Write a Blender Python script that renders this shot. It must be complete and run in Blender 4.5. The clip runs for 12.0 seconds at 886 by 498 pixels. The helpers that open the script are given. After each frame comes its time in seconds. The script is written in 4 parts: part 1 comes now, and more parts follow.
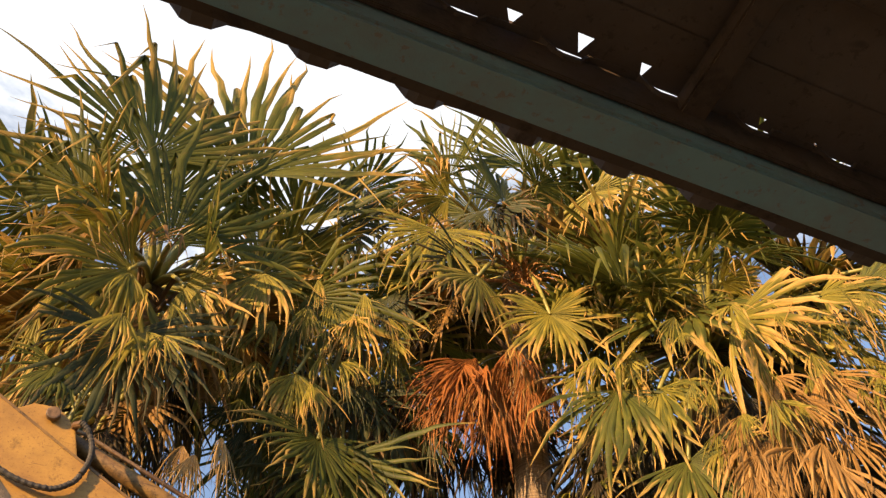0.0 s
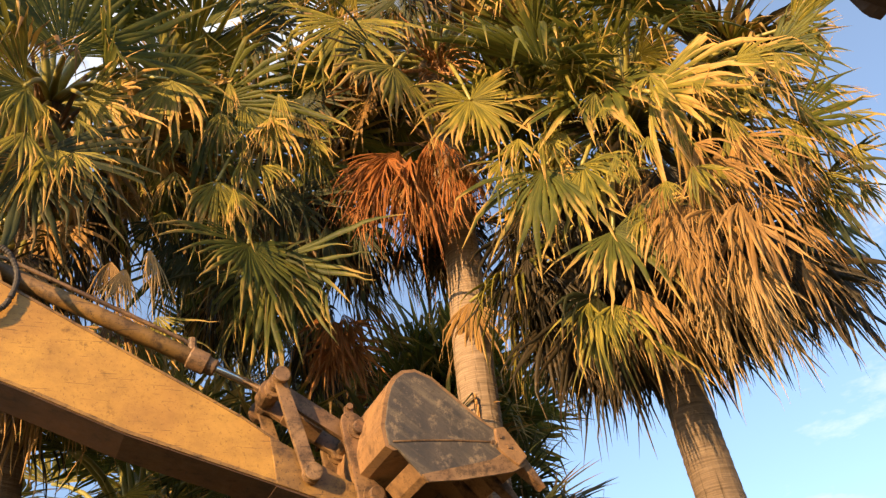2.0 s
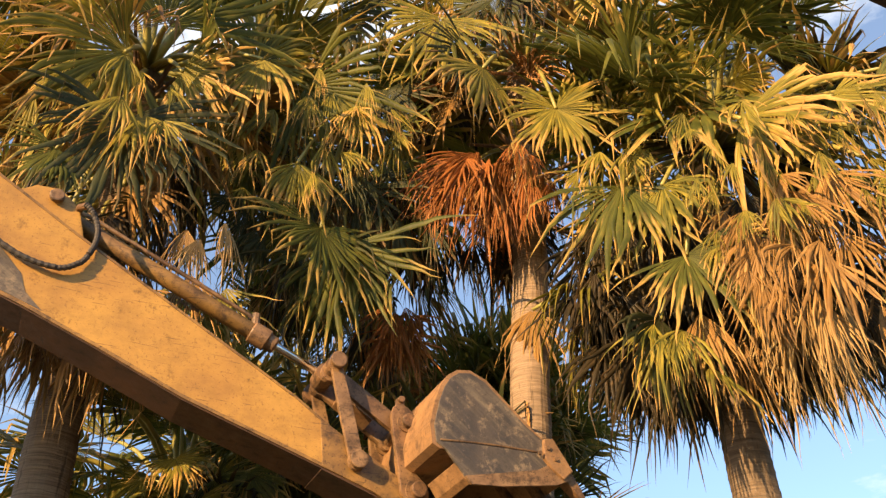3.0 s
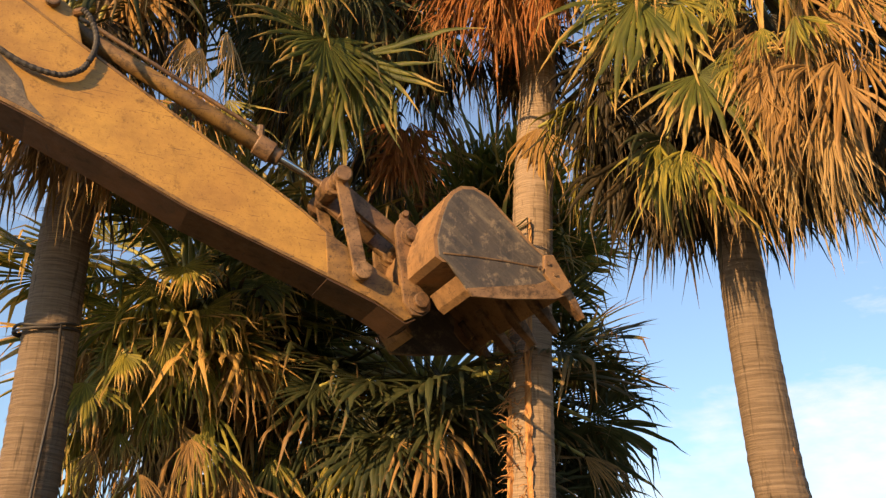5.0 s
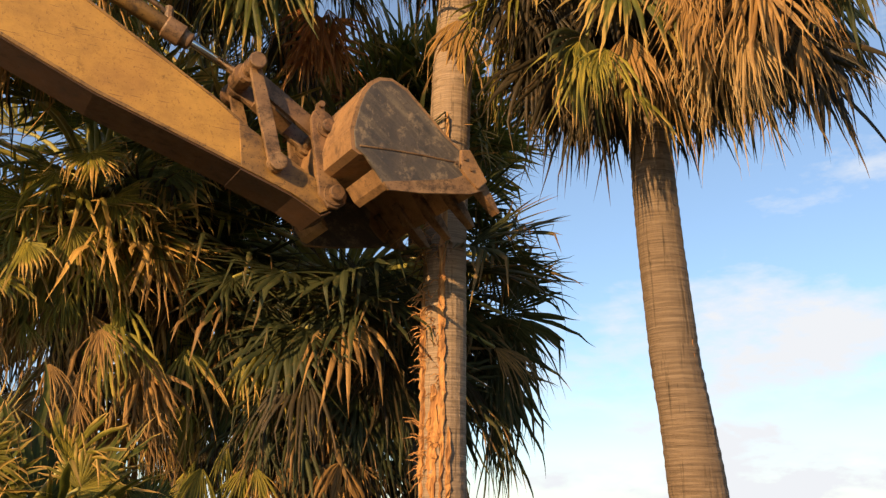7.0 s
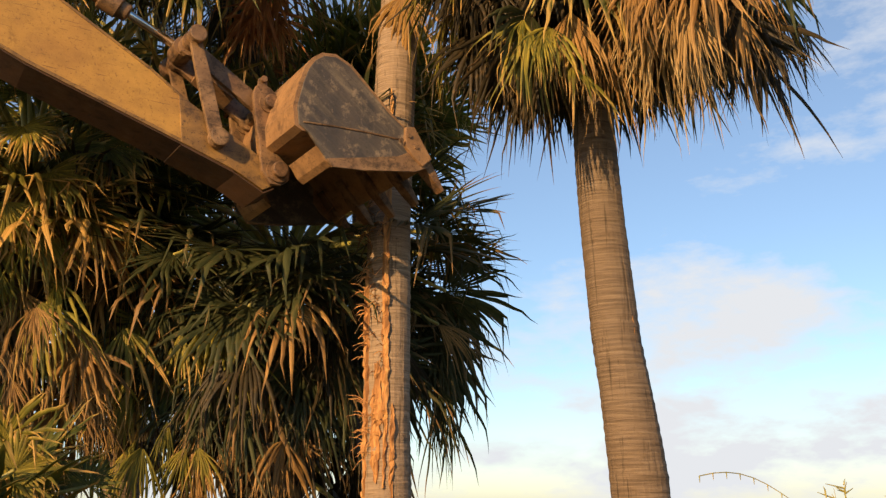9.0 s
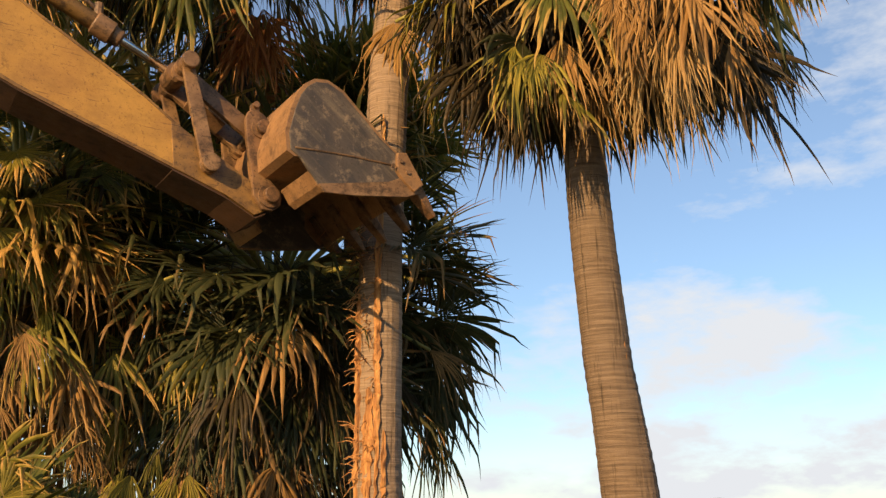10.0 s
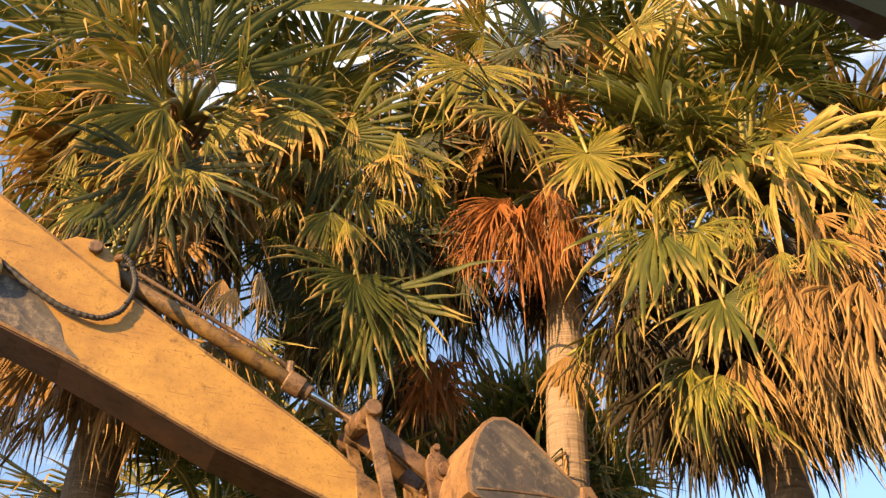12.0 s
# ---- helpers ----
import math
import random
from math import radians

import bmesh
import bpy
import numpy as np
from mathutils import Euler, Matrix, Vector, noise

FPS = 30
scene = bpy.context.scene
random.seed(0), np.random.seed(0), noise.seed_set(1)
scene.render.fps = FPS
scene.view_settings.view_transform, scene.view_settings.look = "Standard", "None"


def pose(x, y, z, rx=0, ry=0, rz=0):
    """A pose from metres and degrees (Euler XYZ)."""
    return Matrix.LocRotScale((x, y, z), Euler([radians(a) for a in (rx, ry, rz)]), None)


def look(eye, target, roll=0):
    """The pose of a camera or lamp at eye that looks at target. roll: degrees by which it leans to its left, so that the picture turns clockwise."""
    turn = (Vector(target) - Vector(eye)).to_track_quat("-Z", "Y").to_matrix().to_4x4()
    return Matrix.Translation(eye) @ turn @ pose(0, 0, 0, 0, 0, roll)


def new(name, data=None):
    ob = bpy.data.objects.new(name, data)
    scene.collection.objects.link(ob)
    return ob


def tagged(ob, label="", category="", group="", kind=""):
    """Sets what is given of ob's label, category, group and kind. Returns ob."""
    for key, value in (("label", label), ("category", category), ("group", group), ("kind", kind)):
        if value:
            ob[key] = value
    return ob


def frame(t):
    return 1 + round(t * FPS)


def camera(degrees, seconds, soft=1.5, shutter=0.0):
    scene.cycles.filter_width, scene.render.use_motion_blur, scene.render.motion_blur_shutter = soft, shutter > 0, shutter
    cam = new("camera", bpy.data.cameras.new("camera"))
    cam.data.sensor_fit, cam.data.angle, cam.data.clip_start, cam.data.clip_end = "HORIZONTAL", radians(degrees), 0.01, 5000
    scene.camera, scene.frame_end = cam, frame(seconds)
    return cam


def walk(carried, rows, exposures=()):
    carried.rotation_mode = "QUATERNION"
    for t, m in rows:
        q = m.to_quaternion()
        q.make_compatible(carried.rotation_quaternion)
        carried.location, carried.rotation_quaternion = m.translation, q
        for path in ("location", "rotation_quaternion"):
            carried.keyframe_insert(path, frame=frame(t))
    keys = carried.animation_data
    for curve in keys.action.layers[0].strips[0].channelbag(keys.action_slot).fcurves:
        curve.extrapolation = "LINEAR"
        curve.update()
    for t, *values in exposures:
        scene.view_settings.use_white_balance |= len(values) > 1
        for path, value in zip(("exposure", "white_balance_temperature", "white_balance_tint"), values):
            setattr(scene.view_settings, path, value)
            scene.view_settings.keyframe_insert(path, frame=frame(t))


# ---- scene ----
cam = camera(52.06, 12.0, soft=1.35)
EYE = (0.0, 0.0, 1.6)
TURNS = [
    (0.0, 137.82, 1.33, 0.52),
    (0.5, 133.83, 0.43, -0.67),
    (1.0, 132.44, 2.03, 0.90),
    (1.5, 130.22, 6.37, -0.24),
    (2.0, 125.10, 8.16, -0.27),
    (2.5, 125.88, 3.41, -0.33),
    (4.5, 117.04, -1.74, -0.30),
    (5.0, 113.58, -0.67, -0.69),
    (5.5, 110.98, -0.54, -1.33),
    (6.0, 109.64, -0.61, -1.82),
    (6.5, 108.40, -0.54, -3.44),
    (7.0, 106.90, 0.13, -6.03),
    (7.5, 106.87, 0.93, -8.37),
    (9.5, 105.21, 0.97, -9.67),
    (10.0, 107.04, 1.14, -9.95),
    (10.5, 113.97, 1.04, -8.39),
    (11.0, 120.06, 1.76, -2.76),
    (11.5, 124.18, 1.28, 1.19),
    (12.0, 128.08, -0.21, 1.72),
]
LIGHTNESS = [(0.0, 0.98), (1.0, 0.97), (2.5, 1.15), (4.5, 0.98), (5.5, 0.66), (7.0, 0.6), (9.5, 0.45), (11.0, 0.8), (12.0, 1.28)]
# a few centimetres forward, out from under the roof, in the first seconds
def step_out(t):
    return 0.106 * (min(1.0, t / 1.25) ** 0.9 - 1.0)


walk(cam, [(t, pose(EYE[0] - 0.415 * step_out(t), EYE[1] + 0.91 * step_out(t), EYE[2], rx, ry, rz)) for t, rx, ry, rz in TURNS], LIGHTNESS)

# ---- world and light ----
SUN_AZ, SUN_EL = 219.0, 16.5      # clockwise from +y
world = bpy.data.worlds.new("world")
scene.world = world
world.use_nodes = True
wn = world.node_tree.nodes
sky = wn.new("ShaderNodeTexSky")
sky.sky_type, sky.sun_disc = "NISHITA", False
sky.sun_elevation, sky.sun_rotation = radians(SUN_EL), radians(SUN_AZ)
sky.air_density, sky.dust_density, sky.ozone_density = 1.0, 0.35, 3.0
wn["Background"].inputs["Strength"].default_value = 0.125
world.node_tree.links.new(sky.outputs[0], wn["Background"].inputs["Color"])
sun_data = bpy.data.lights.new("sun", "SUN")
sun_data.energy, sun_data.angle, sun_data.color = 5.0, radians(0.6), (1.0, 0.64, 0.30)
sun = new("sun", sun_data)
sa, se = radians(SUN_AZ), radians(SUN_EL)
sun.matrix_world = look((20 * math.sin(sa) * math.cos(se), 20 * math.cos(sa) * math.cos(se), 20 * math.sin(se) + 5), (0, 0, 5))


# ---- materials ----
class Mat:
    """A node material with short ways to add nodes."""

    def __init__(self, name, rough=0.7, metal=0.0):
        self.m = bpy.data.materials.new(name)
        self.m.use_nodes = True
        self.t = self.m.node_tree
        self.b = self.t.nodes["Principled BSDF"]
        self.out = self.t.nodes["Material Output"]
        self.b.inputs["Roughness"].default_value = rough
        self.b.inputs["Metallic"].default_value = metal

    def n(self, kind, **values):
        node = self.t.nodes.new("ShaderNode" + kind)
        for key, value in values.items():
            node.inputs[key.replace("_", " ")].default_value = value
        return node

    def link(self, a, b):
        self.t.links.new(a, b)

    def coords(self, stretch=(1, 1, 1)):
        tc = self.n("TexCoord")
        mp = self.n("Mapping")
        mp.inputs["Scale"].default_value = stretch
        self.link(tc.outputs["Object"], mp.inputs["Vector"])
        return mp.outputs[0]

    def noise(self, scale, vec=None, detail=4.0, rough=0.6):
        nz = self.n("TexNoise", Scale=scale, Detail=detail, Roughness=rough)
        if vec is not None:
            self.link(vec, nz.inputs["Vector"])
        return nz.outputs["Fac"]

    def ramp(self, fac, stops):
        r = self.n("ValToRGB")
        el = r.color_ramp.elements
        while len(el) < len(stops):
            el.new(0.5)
        for e, (p, c) in zip(el, stops):
            e.position, e.color = p, (*c, 1)
        self.link(fac, r.inputs[0])
        return r.outputs[0]

    def mix(self, fac, a, b, mode="MIX"):
        x = self.n("Mix")
        x.data_type, x.blend_type = "RGBA", mode
        for sock, v in ((x.inputs[0], fac), (x.inputs[6], a), (x.inputs[7], b)):
            if isinstance(v, (int, float)):
                sock.default_value = v
            elif isinstance(v, tuple):
                sock.default_value = (*v, 1)
            else:
                self.link(v, sock)
        return x.outputs[2]

    def math(self, op, a, b=0.0, c=0.0):
        x = self.n("Math")
        x.operation = op
        for sock, v in zip(x.inputs, (a, b, c)):
            if isinstance(v, (int, float)):
                sock.default_value = v
            else:
                self.link(v, sock)
        return x.outputs[0]

    def color(self, c):
        self.link(c, self.b.inputs["Base Color"])

    def bump(self, h, strength=0.4, dist=0.01):
        x = self.n("Bump", Strength=strength, Distance=dist)
        self.link(h, x.inputs["Height"])
        self.link(x.outputs[0], self.b.inputs["Normal"])

    def rand(self):
        return self.n("ObjectInfo").outputs["Random"]


def leaf_material(name, inner, outer, tip, tip_at, through_light):
    m = Mat(name, 0.5)
    uv = m.n("UVMap")
    sep = m.n("SeparateXYZ")
    m.link(uv.outputs[0], sep.inputs[0])
    along, seg = sep.outputs[0], sep.outputs[1]
    rnd = m.rand()
    vec = m.coords()
    fine = m.noise(9.0, vec, 3)
    streak = m.n("TexNoise", Scale=1.0, Detail=2.0)
    cmb = m.n("CombineXYZ")
    m.link(m.math("MULTIPLY", along, 3.0), cmb.inputs[0])
    m.link(m.math("MULTIPLY", seg, 90.0), cmb.inputs[1])
    m.link(m.math("MULTIPLY", rnd, 50.0), cmb.inputs[2])
    m.link(cmb.outputs[0], streak.inputs["Vector"])
    vary = m.ramp(streak.outputs["Fac"], [(0.36, (0, 0, 0)), (0.64, (1, 1, 1))])
    body = m.mix(vary, inner, outer)
    body = m.mix(m.math("MULTIPLY", rnd, 0.4), body, outer)
    edge = m.math("ADD", along, m.math("MULTIPLY", m.math("SUBTRACT", streak.outputs["Fac"], 0.5), 1.3))
    edge = m.math("ADD", edge, m.math("MULTIPLY", m.math("SUBTRACT", rnd, 0.5), 0.5))
    fac = m.n("MapRange")
    fac.interpolation_type = "SMOOTHSTEP"
    m.link(edge, fac.inputs["Value"])
    fac.inputs["From Min"].default_value, fac.inputs["From Max"].default_value = tip_at, tip_at + 0.28
    col = m.mix(fac.outputs[0], body, tip)
    cmb2 = m.n("CombineXYZ")
    m.link(m.math("MULTIPLY", along, 5.0), cmb2.inputs[0])
    m.link(m.math("MULTIPLY", seg, 700.0), cmb2.inputs[1])
    m.link(m.math("MULTIPLY", rnd, 90.0), cmb2.inputs[2])
    lines = m.noise(1.0, cmb2.outputs[0], 3, 0.7)
    col = m.mix(m.ramp(lines, [(0.34, (0.75, 0.75, 0.75)), (0.60, (0, 0, 0))]), col, m.mix(0.72, col, (0.03, 0.03, 0.012)))
    spots = m.ramp(m.noise(16.0, vec, 5, 0.75), [(0.56, (0, 0, 0)), (0.66, (1, 1, 1))])
    col = m.mix(m.math("MULTIPLY", spots, m.math("MULTIPLY", along, 0.8)), col, (0.22, 0.13, 0.05))
    col = m.mix(m.math("MULTIPLY", fine, 0.5), col, m.mix(0.5, col, (0.02, 0.02, 0.01)))
    m.bump(lines, 0.25, 0.004)
    m.color(col)
    m.b.inputs["Specular IOR Level"].default_value = 0.18
    tr = m.n("BsdfTranslucent")
    m.link(m.mix(0.35, col, (0.30, 0.32, 0.04), "ADD"), tr.inputs["Color"])
    ms = m.n("MixShader")
    ms.inputs[0].default_value = through_light
    m.link(m.b.outputs[0], ms.inputs[1])
    m.link(tr.outputs[0], ms.inputs[2])
    m.link(ms.outputs[0], m.out.inputs["Surface"])
    return m.m


LEAF = leaf_material("palm_leaf_green", (0.030, 0.048, 0.010), (0.165, 0.165, 0.026), (0.60, 0.38, 0.10), 0.70, 0.24)
LEAF_YELLOW = leaf_material("palm_leaf_yellowing", (0.065, 0.080, 0.014), (0.42, 0.33, 0.045), (0.72, 0.42, 0.12), 0.58, 0.22)
LEAF_DRY = leaf_material("palm_leaf_dry", (0.16, 0.08, 0.028), (0.50, 0.27, 0.08), (0.60, 0.35, 0.12), 0.75, 0.12)
# green leaf darkened in colour for shade on undersides and low crowns
LEAF_SHADE_GREEN = leaf_material("palm_leaf_shade_green", (0.023, 0.033, 0.014), (0.075, 0.08, 0.03), (0.30, 0.17, 0.07), 0.74, 0.10)
LEAF_STRAW = leaf_material("palm_leaf_straw", (0.34, 0.20, 0.075), (0.58, 0.37, 0.15), (0.68, 0.48, 0.22), 0.7, 0.15)
# dead leaf, its brown blackened to hold the shade inside skirts and crowns
LEAF_DEAD_SHADE = leaf_material("palm_leaf_dead_shade_brown", (0.016, 0.011, 0.007), (0.05, 0.033, 0.017), (0.17, 0.10, 0.045), 0.92, 0.05)
LEAF_RUST = leaf_material("palm_leaf_rust", (0.18, 0.055, 0.017), (0.48, 0.165, 0.04), (0.58, 0.27, 0.09), 0.80, 0.08)


def petiole_material():
    m = Mat("palm_petiole", 0.45)
    f = m.noise(5.0, m.coords(), 3)
    c = m.ramp(f, [(0.3, (0.20, 0.19, 0.045)), (0.6, (0.34, 0.29, 0.07)), (0.8, (0.30, 0.17, 0.07))])
    m.color(c)
    return m.m


PETIOLE = petiole_material()
stub_mat = Mat("dry_leaf_stalk", 0.8)
stub_mat.color(stub_mat.ramp(stub_mat.noise(9.0, stub_mat.coords((1, 1, 0.4)), 5), [(0.3, (0.06, 0.035, 0.02)), (0.55, (0.20, 0.115, 0.055)), (0.75, (0.34, 0.22, 0.11))]))
STUB = stub_mat.m


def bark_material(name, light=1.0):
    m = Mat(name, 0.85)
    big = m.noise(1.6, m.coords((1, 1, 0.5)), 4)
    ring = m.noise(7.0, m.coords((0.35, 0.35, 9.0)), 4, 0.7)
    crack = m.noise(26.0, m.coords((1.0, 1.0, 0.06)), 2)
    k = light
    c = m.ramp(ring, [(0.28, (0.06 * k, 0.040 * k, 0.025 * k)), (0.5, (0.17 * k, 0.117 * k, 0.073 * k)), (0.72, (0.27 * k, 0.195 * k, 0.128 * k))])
    c = m.mix(m.math("MULTIPLY", big, 0.5), c, (0.16 * k, 0.122 * k, 0.088 * k))
    cr = m.ramp(crack, [(0.30, (0, 0, 0)), (0.40, (1, 1, 1))])
    c = m.mix(0.5, c, cr, "MULTIPLY")
    m.color(c)
    m.b.inputs["Specular IOR Level"].default_value = 0.2
    m.bump(m.math("ADD", ring, m.math("MULTIPLY", crack, 0.5)), 0.7, 0.02)
    return m.m


BARK = bark_material("palm_bark")
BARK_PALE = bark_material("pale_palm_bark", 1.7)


def fibre_material():
    m = Mat("torn_palm_wood", 0.8)
    f = m.noise(9.0, m.coords((3.0, 3.0, 0.25)), 5)
    m.color(m.ramp(f, [(0.3, (0.12, 0.045, 0.015)), (0.5, (0.42, 0.19, 0.055)), (0.72, (0.60, 0.33, 0.11))]))
    m.bump(f, 0.9, 0.03)
    return m.m


FIBRE = fibre_material()


def paint_material(name, base, worn, dirt, rust_at=0.62, rough=0.5, wear=0.5):
    """Paint or steel with blotches, specks, scratches and dirt."""
    m = Mat(name, rough)
    v = m.coords()
    big = m.noise(1.7, v, 6, 0.65)
    mid = m.noise(7.0, v, 7, 0.72)
    fine = m.noise(45.0, v, 4, 0.7)
    c = m.mix(m.ramp(big, [(0.35, (0, 0, 0)), (0.65, (1, 1, 1))]), base, worn)
    soil = m.ramp(m.noise(3.1, m.coords((1.0, 1.0, 1.6)), 8, 0.75), [(0.42, (0, 0, 0)), (0.72, (1, 1, 1))])
    c = m.mix(m.math("MULTIPLY", soil, wear), c, dirt)
    spots = m.ramp(mid, [(rust_at - 0.05, (0, 0, 0)), (rust_at + 0.09, (0.85, 0.85, 0.85))])
    c = m.mix(spots, c, dirt)
    specks = m.ramp(fine, [(0.58, (0, 0, 0)), (0.64, (1, 1, 1))])
    c = m.mix(m.math("MULTIPLY", specks, wear), c, dirt)
    for turn, thin in ((0.5, 0.665), (2.2, 0.68)):
        mp = m.n("Mapping")
        mp.inputs["Rotation"].default_value = (0.3, turn, 0.4)
        mp.inputs["Scale"].default_value = (1.2, 1.2, 26.0)
        m.link(v, mp.inputs["Vector"])
        scr = m.ramp(m.noise(2.2, mp.outputs[0], 3, 0.6), [(thin, (0, 0, 0)), (thin + 0.02, (1, 1, 1))])
        c = m.mix(m.math("MULTIPLY", scr, 0.7), c, dirt)
    m.color(c)
    m.link(m.ramp(mid, [(0.3, (rough - 0.12,) * 3), (0.7, (min(rough + 0.25, 1),) * 3)]), m.b.inputs["Roughness"])
    m.bump(m.math("ADD", mid, m.math("MULTIPLY", fine, 0.5)), 0.4, 0.008)
    return m.m


YELLOW = paint_material("yellow_machine_paint", (0.50, 0.275, 0.052), (0.40, 0.205, 0.042), (0.13, 0.06, 0.02), 0.64, 0.42, 0.5)
RUST = paint_material("rusty_steel", (0.185, 0.095, 0.042), (0.30, 0.18, 0.085), (0.035, 0.02, 0.012), 0.54, 0.48, 0.75)


def scraped_material():
    """Bare bucket steel: dark, with pale scrapes that run the way it digs."""
    m = Mat("worn_bucket_steel", 0.45)
    v = m.coords()
    run = []
    for way, scale in (((0.731, 0.326, -0.60), 1.3), ((0.548, 0.244, 0.80), 13.0)):
        d = m.n("VectorMath")
        d.operation = "DOT_PRODUCT"
        m.link(v, d.inputs[0])
        d.inputs[1].default_value = way
        run.append(m.math("MULTIPLY", d.outputs["Value"], scale))
    cmb = m.n("CombineXYZ")
    m.link(run[0], cmb.inputs[0])
    m.link(run[1], cmb.inputs[1])
    streak = m.noise(1.0, cmb.outputs[0], 6, 0.7)
    big, mid, fine = m.noise(2.3, v, 5, 0.6), m.noise(9.0, v, 7, 0.75), m.noise(60.0, v, 4, 0.7)
    c = m.ramp(big, [(0.35, (0.05, 0.043, 0.038)), (0.55, (0.095, 0.075, 0.057)), (0.72, (0.16, 0.10, 0.055))])
    c = m.mix(m.ramp(streak, [(0.50, (0, 0, 0)), (0.72, (0.45, 0.45, 0.45))]), c, (0.30, 0.235, 0.16))
    c = m.mix(m.ramp(mid, [(0.52, (0, 0, 0)), (0.68, (0.8, 0.8, 0.8))]), c, (0.33, 0.24, 0.15))
    c = m.mix(m.ramp(fine, [(0.56, (0, 0, 0)), (0.64, (0.6, 0.6, 0.6))]), c, (0.04, 0.028, 0.02))
    m.color(c)
    m.link(m.ramp(streak, [(0.3, (0.35,) * 3), (0.7, (0.7,) * 3)]), m.b.inputs["Roughness"])
    m.bump(m.math("ADD", mid, m.math("MULTIPLY", streak, 1.5)), 0.5, 0.010)
    return m.m


WORN = scraped_material()
GREEN_STEEL = paint_material("grey_green_beam_paint", (0.16, 0.30, 0.36), (0.20, 0.34, 0.39), (0.22, 0.11, 0.06), 0.70, 0.45)
DARK_WOOD = paint_material("dark_roof_timber", (0.06, 0.04, 0.028), (0.10, 0.065, 0.045), (0.03, 0.02, 0.015), 0.6, 0.8)
ROOF_SHEET = paint_material("weathered_roof_sheet", (0.10, 0.075, 0.06), (0.14, 0.10, 0.08), (0.05, 0.035, 0.03), 0.6, 0.85)
RUBBER = paint_material("black_rubber", (0.025, 0.022, 0.02), (0.04, 0.034, 0.03), (0.09, 0.065, 0.045), 0.62, 0.6)
PLASTER = paint_material("pale_plaster", (0.42, 0.38, 0.32), (0.5, 0.46, 0.4), (0.3, 0.26, 0.22), 0.68, 0.9)
ORANGE_RUST = paint_material("orange_rusted_plate", (0.36, 0.20, 0.085), (0.25, 0.135, 0.058), (0.09, 0.05, 0.026), 0.565, 0.5, 0.65)
NOSE = paint_material("worn_paint_on_steel", (0.36, 0.195, 0.045), (0.20, 0.11, 0.038), (0.055, 0.03, 0.016), 0.56, 0.48, 0.8)
# red-brown, darkened to paint the shade under the stick
SHADE_BROWN = paint_material("shade_dark_brown_steel", (0.06, 0.028, 0.012), (0.11, 0.05, 0.02), (0.03, 0.018, 0.012), 0.6, 0.6)
chrome = Mat("chrome_rod", 0.18, 1.0)
chrome.color(chrome.ramp(chrome.noise(8.0, chrome.coords()), [(0.3, (0.55, 0.53, 0.5)), (0.8, (0.75, 0.74, 0.72))]))
CHROME = chrome.m


def ground_material():
    m = Mat("dry_ground", 0.95)
    v = m.coords()
    a, b = m.noise(0.35, v, 6), m.noise(11.0, v, 5)
    c = m.mix(a, (0.13, 0.095, 0.06), (0.07, 0.075, 0.03))
    m.color(m.mix(m.math("MULTIPLY", b, 0.6), c, (0.16, 0.12, 0.08)))
    m.bump(b, 0.6, 0.03)
    return m.m


GROUND = ground_material()


# ---- building helpers ----
def at(az, el, rho):
    """The place at a compass angle and a height angle as seen from the eye, rho metres off in plan."""
    a = radians(az)
    return Vector((rho * math.sin(a), rho * math.cos(a), EYE[2] + rho * math.tan(radians(el))))


def thing(name, place, label, category, group="", kind=""):
    ob = new(name)
    ob.empty_display_size = 0.2
    ob.location = place
    return tagged(ob, label, category, group, kind)


def mesh_object(name, mesh, material, parent=None, label="", smooth=False):
    mesh.materials.append(material)
    if smooth:
        mesh.polygons.foreach_set("use_smooth", [True] * len(mesh.polygons))
    ob = new(name, mesh)
    if parent is not None:
        ob.parent = parent
        p = parent
        here = Vector((0, 0, 0))
        while p is not None:
            here += p.location
            p = p.parent
        ob.location = -here
    if label:
        ob["label"] = label
    return ob


def part(name, bm, material, parent=None, label="", smooth=False):
    """One mesh object from a bmesh in world metres, under a thing."""
    mesh = bpy.data.meshes.new(name)
    bm.normal_update()
    bm.to_mesh(mesh)
    bm.free()
    return mesh_object(name, mesh, material, parent, label, smooth)


def pydata(name, verts, faces, material, parent=None, label="", smooth=False):
    mesh = bpy.data.meshes.new(name)
    mesh.from_pydata([tuple(v) for v in verts], [], faces)
    return mesh_object(name, mesh, material, parent, label, smooth)


def prism(outline, to_world, off0, off1, bevel=0.0):
    """A plate: an outline (u, z) between two depths."""
    bm = bmesh.new()
    a = [bm.verts.new(to_world(u, off0, z)) for u, z in outline]
    b = [bm.verts.new(to_world(u, off1, z)) for u, z in outline]
    bm.faces.new(a)
    bm.faces.new(b[::-1])
    n = len(a)
    for i in range(n):
        bm.faces.new((a[i], b[i], b[(i + 1) % n], a[(i + 1) % n]))
    bmesh.ops.recalc_face_normals(bm, faces=bm.faces)
    if bevel:
        bmesh.ops.bevel(bm, geom=bm.edges[:], offset=bevel, segments=2, affect="EDGES", profile=0.6)
    return bm


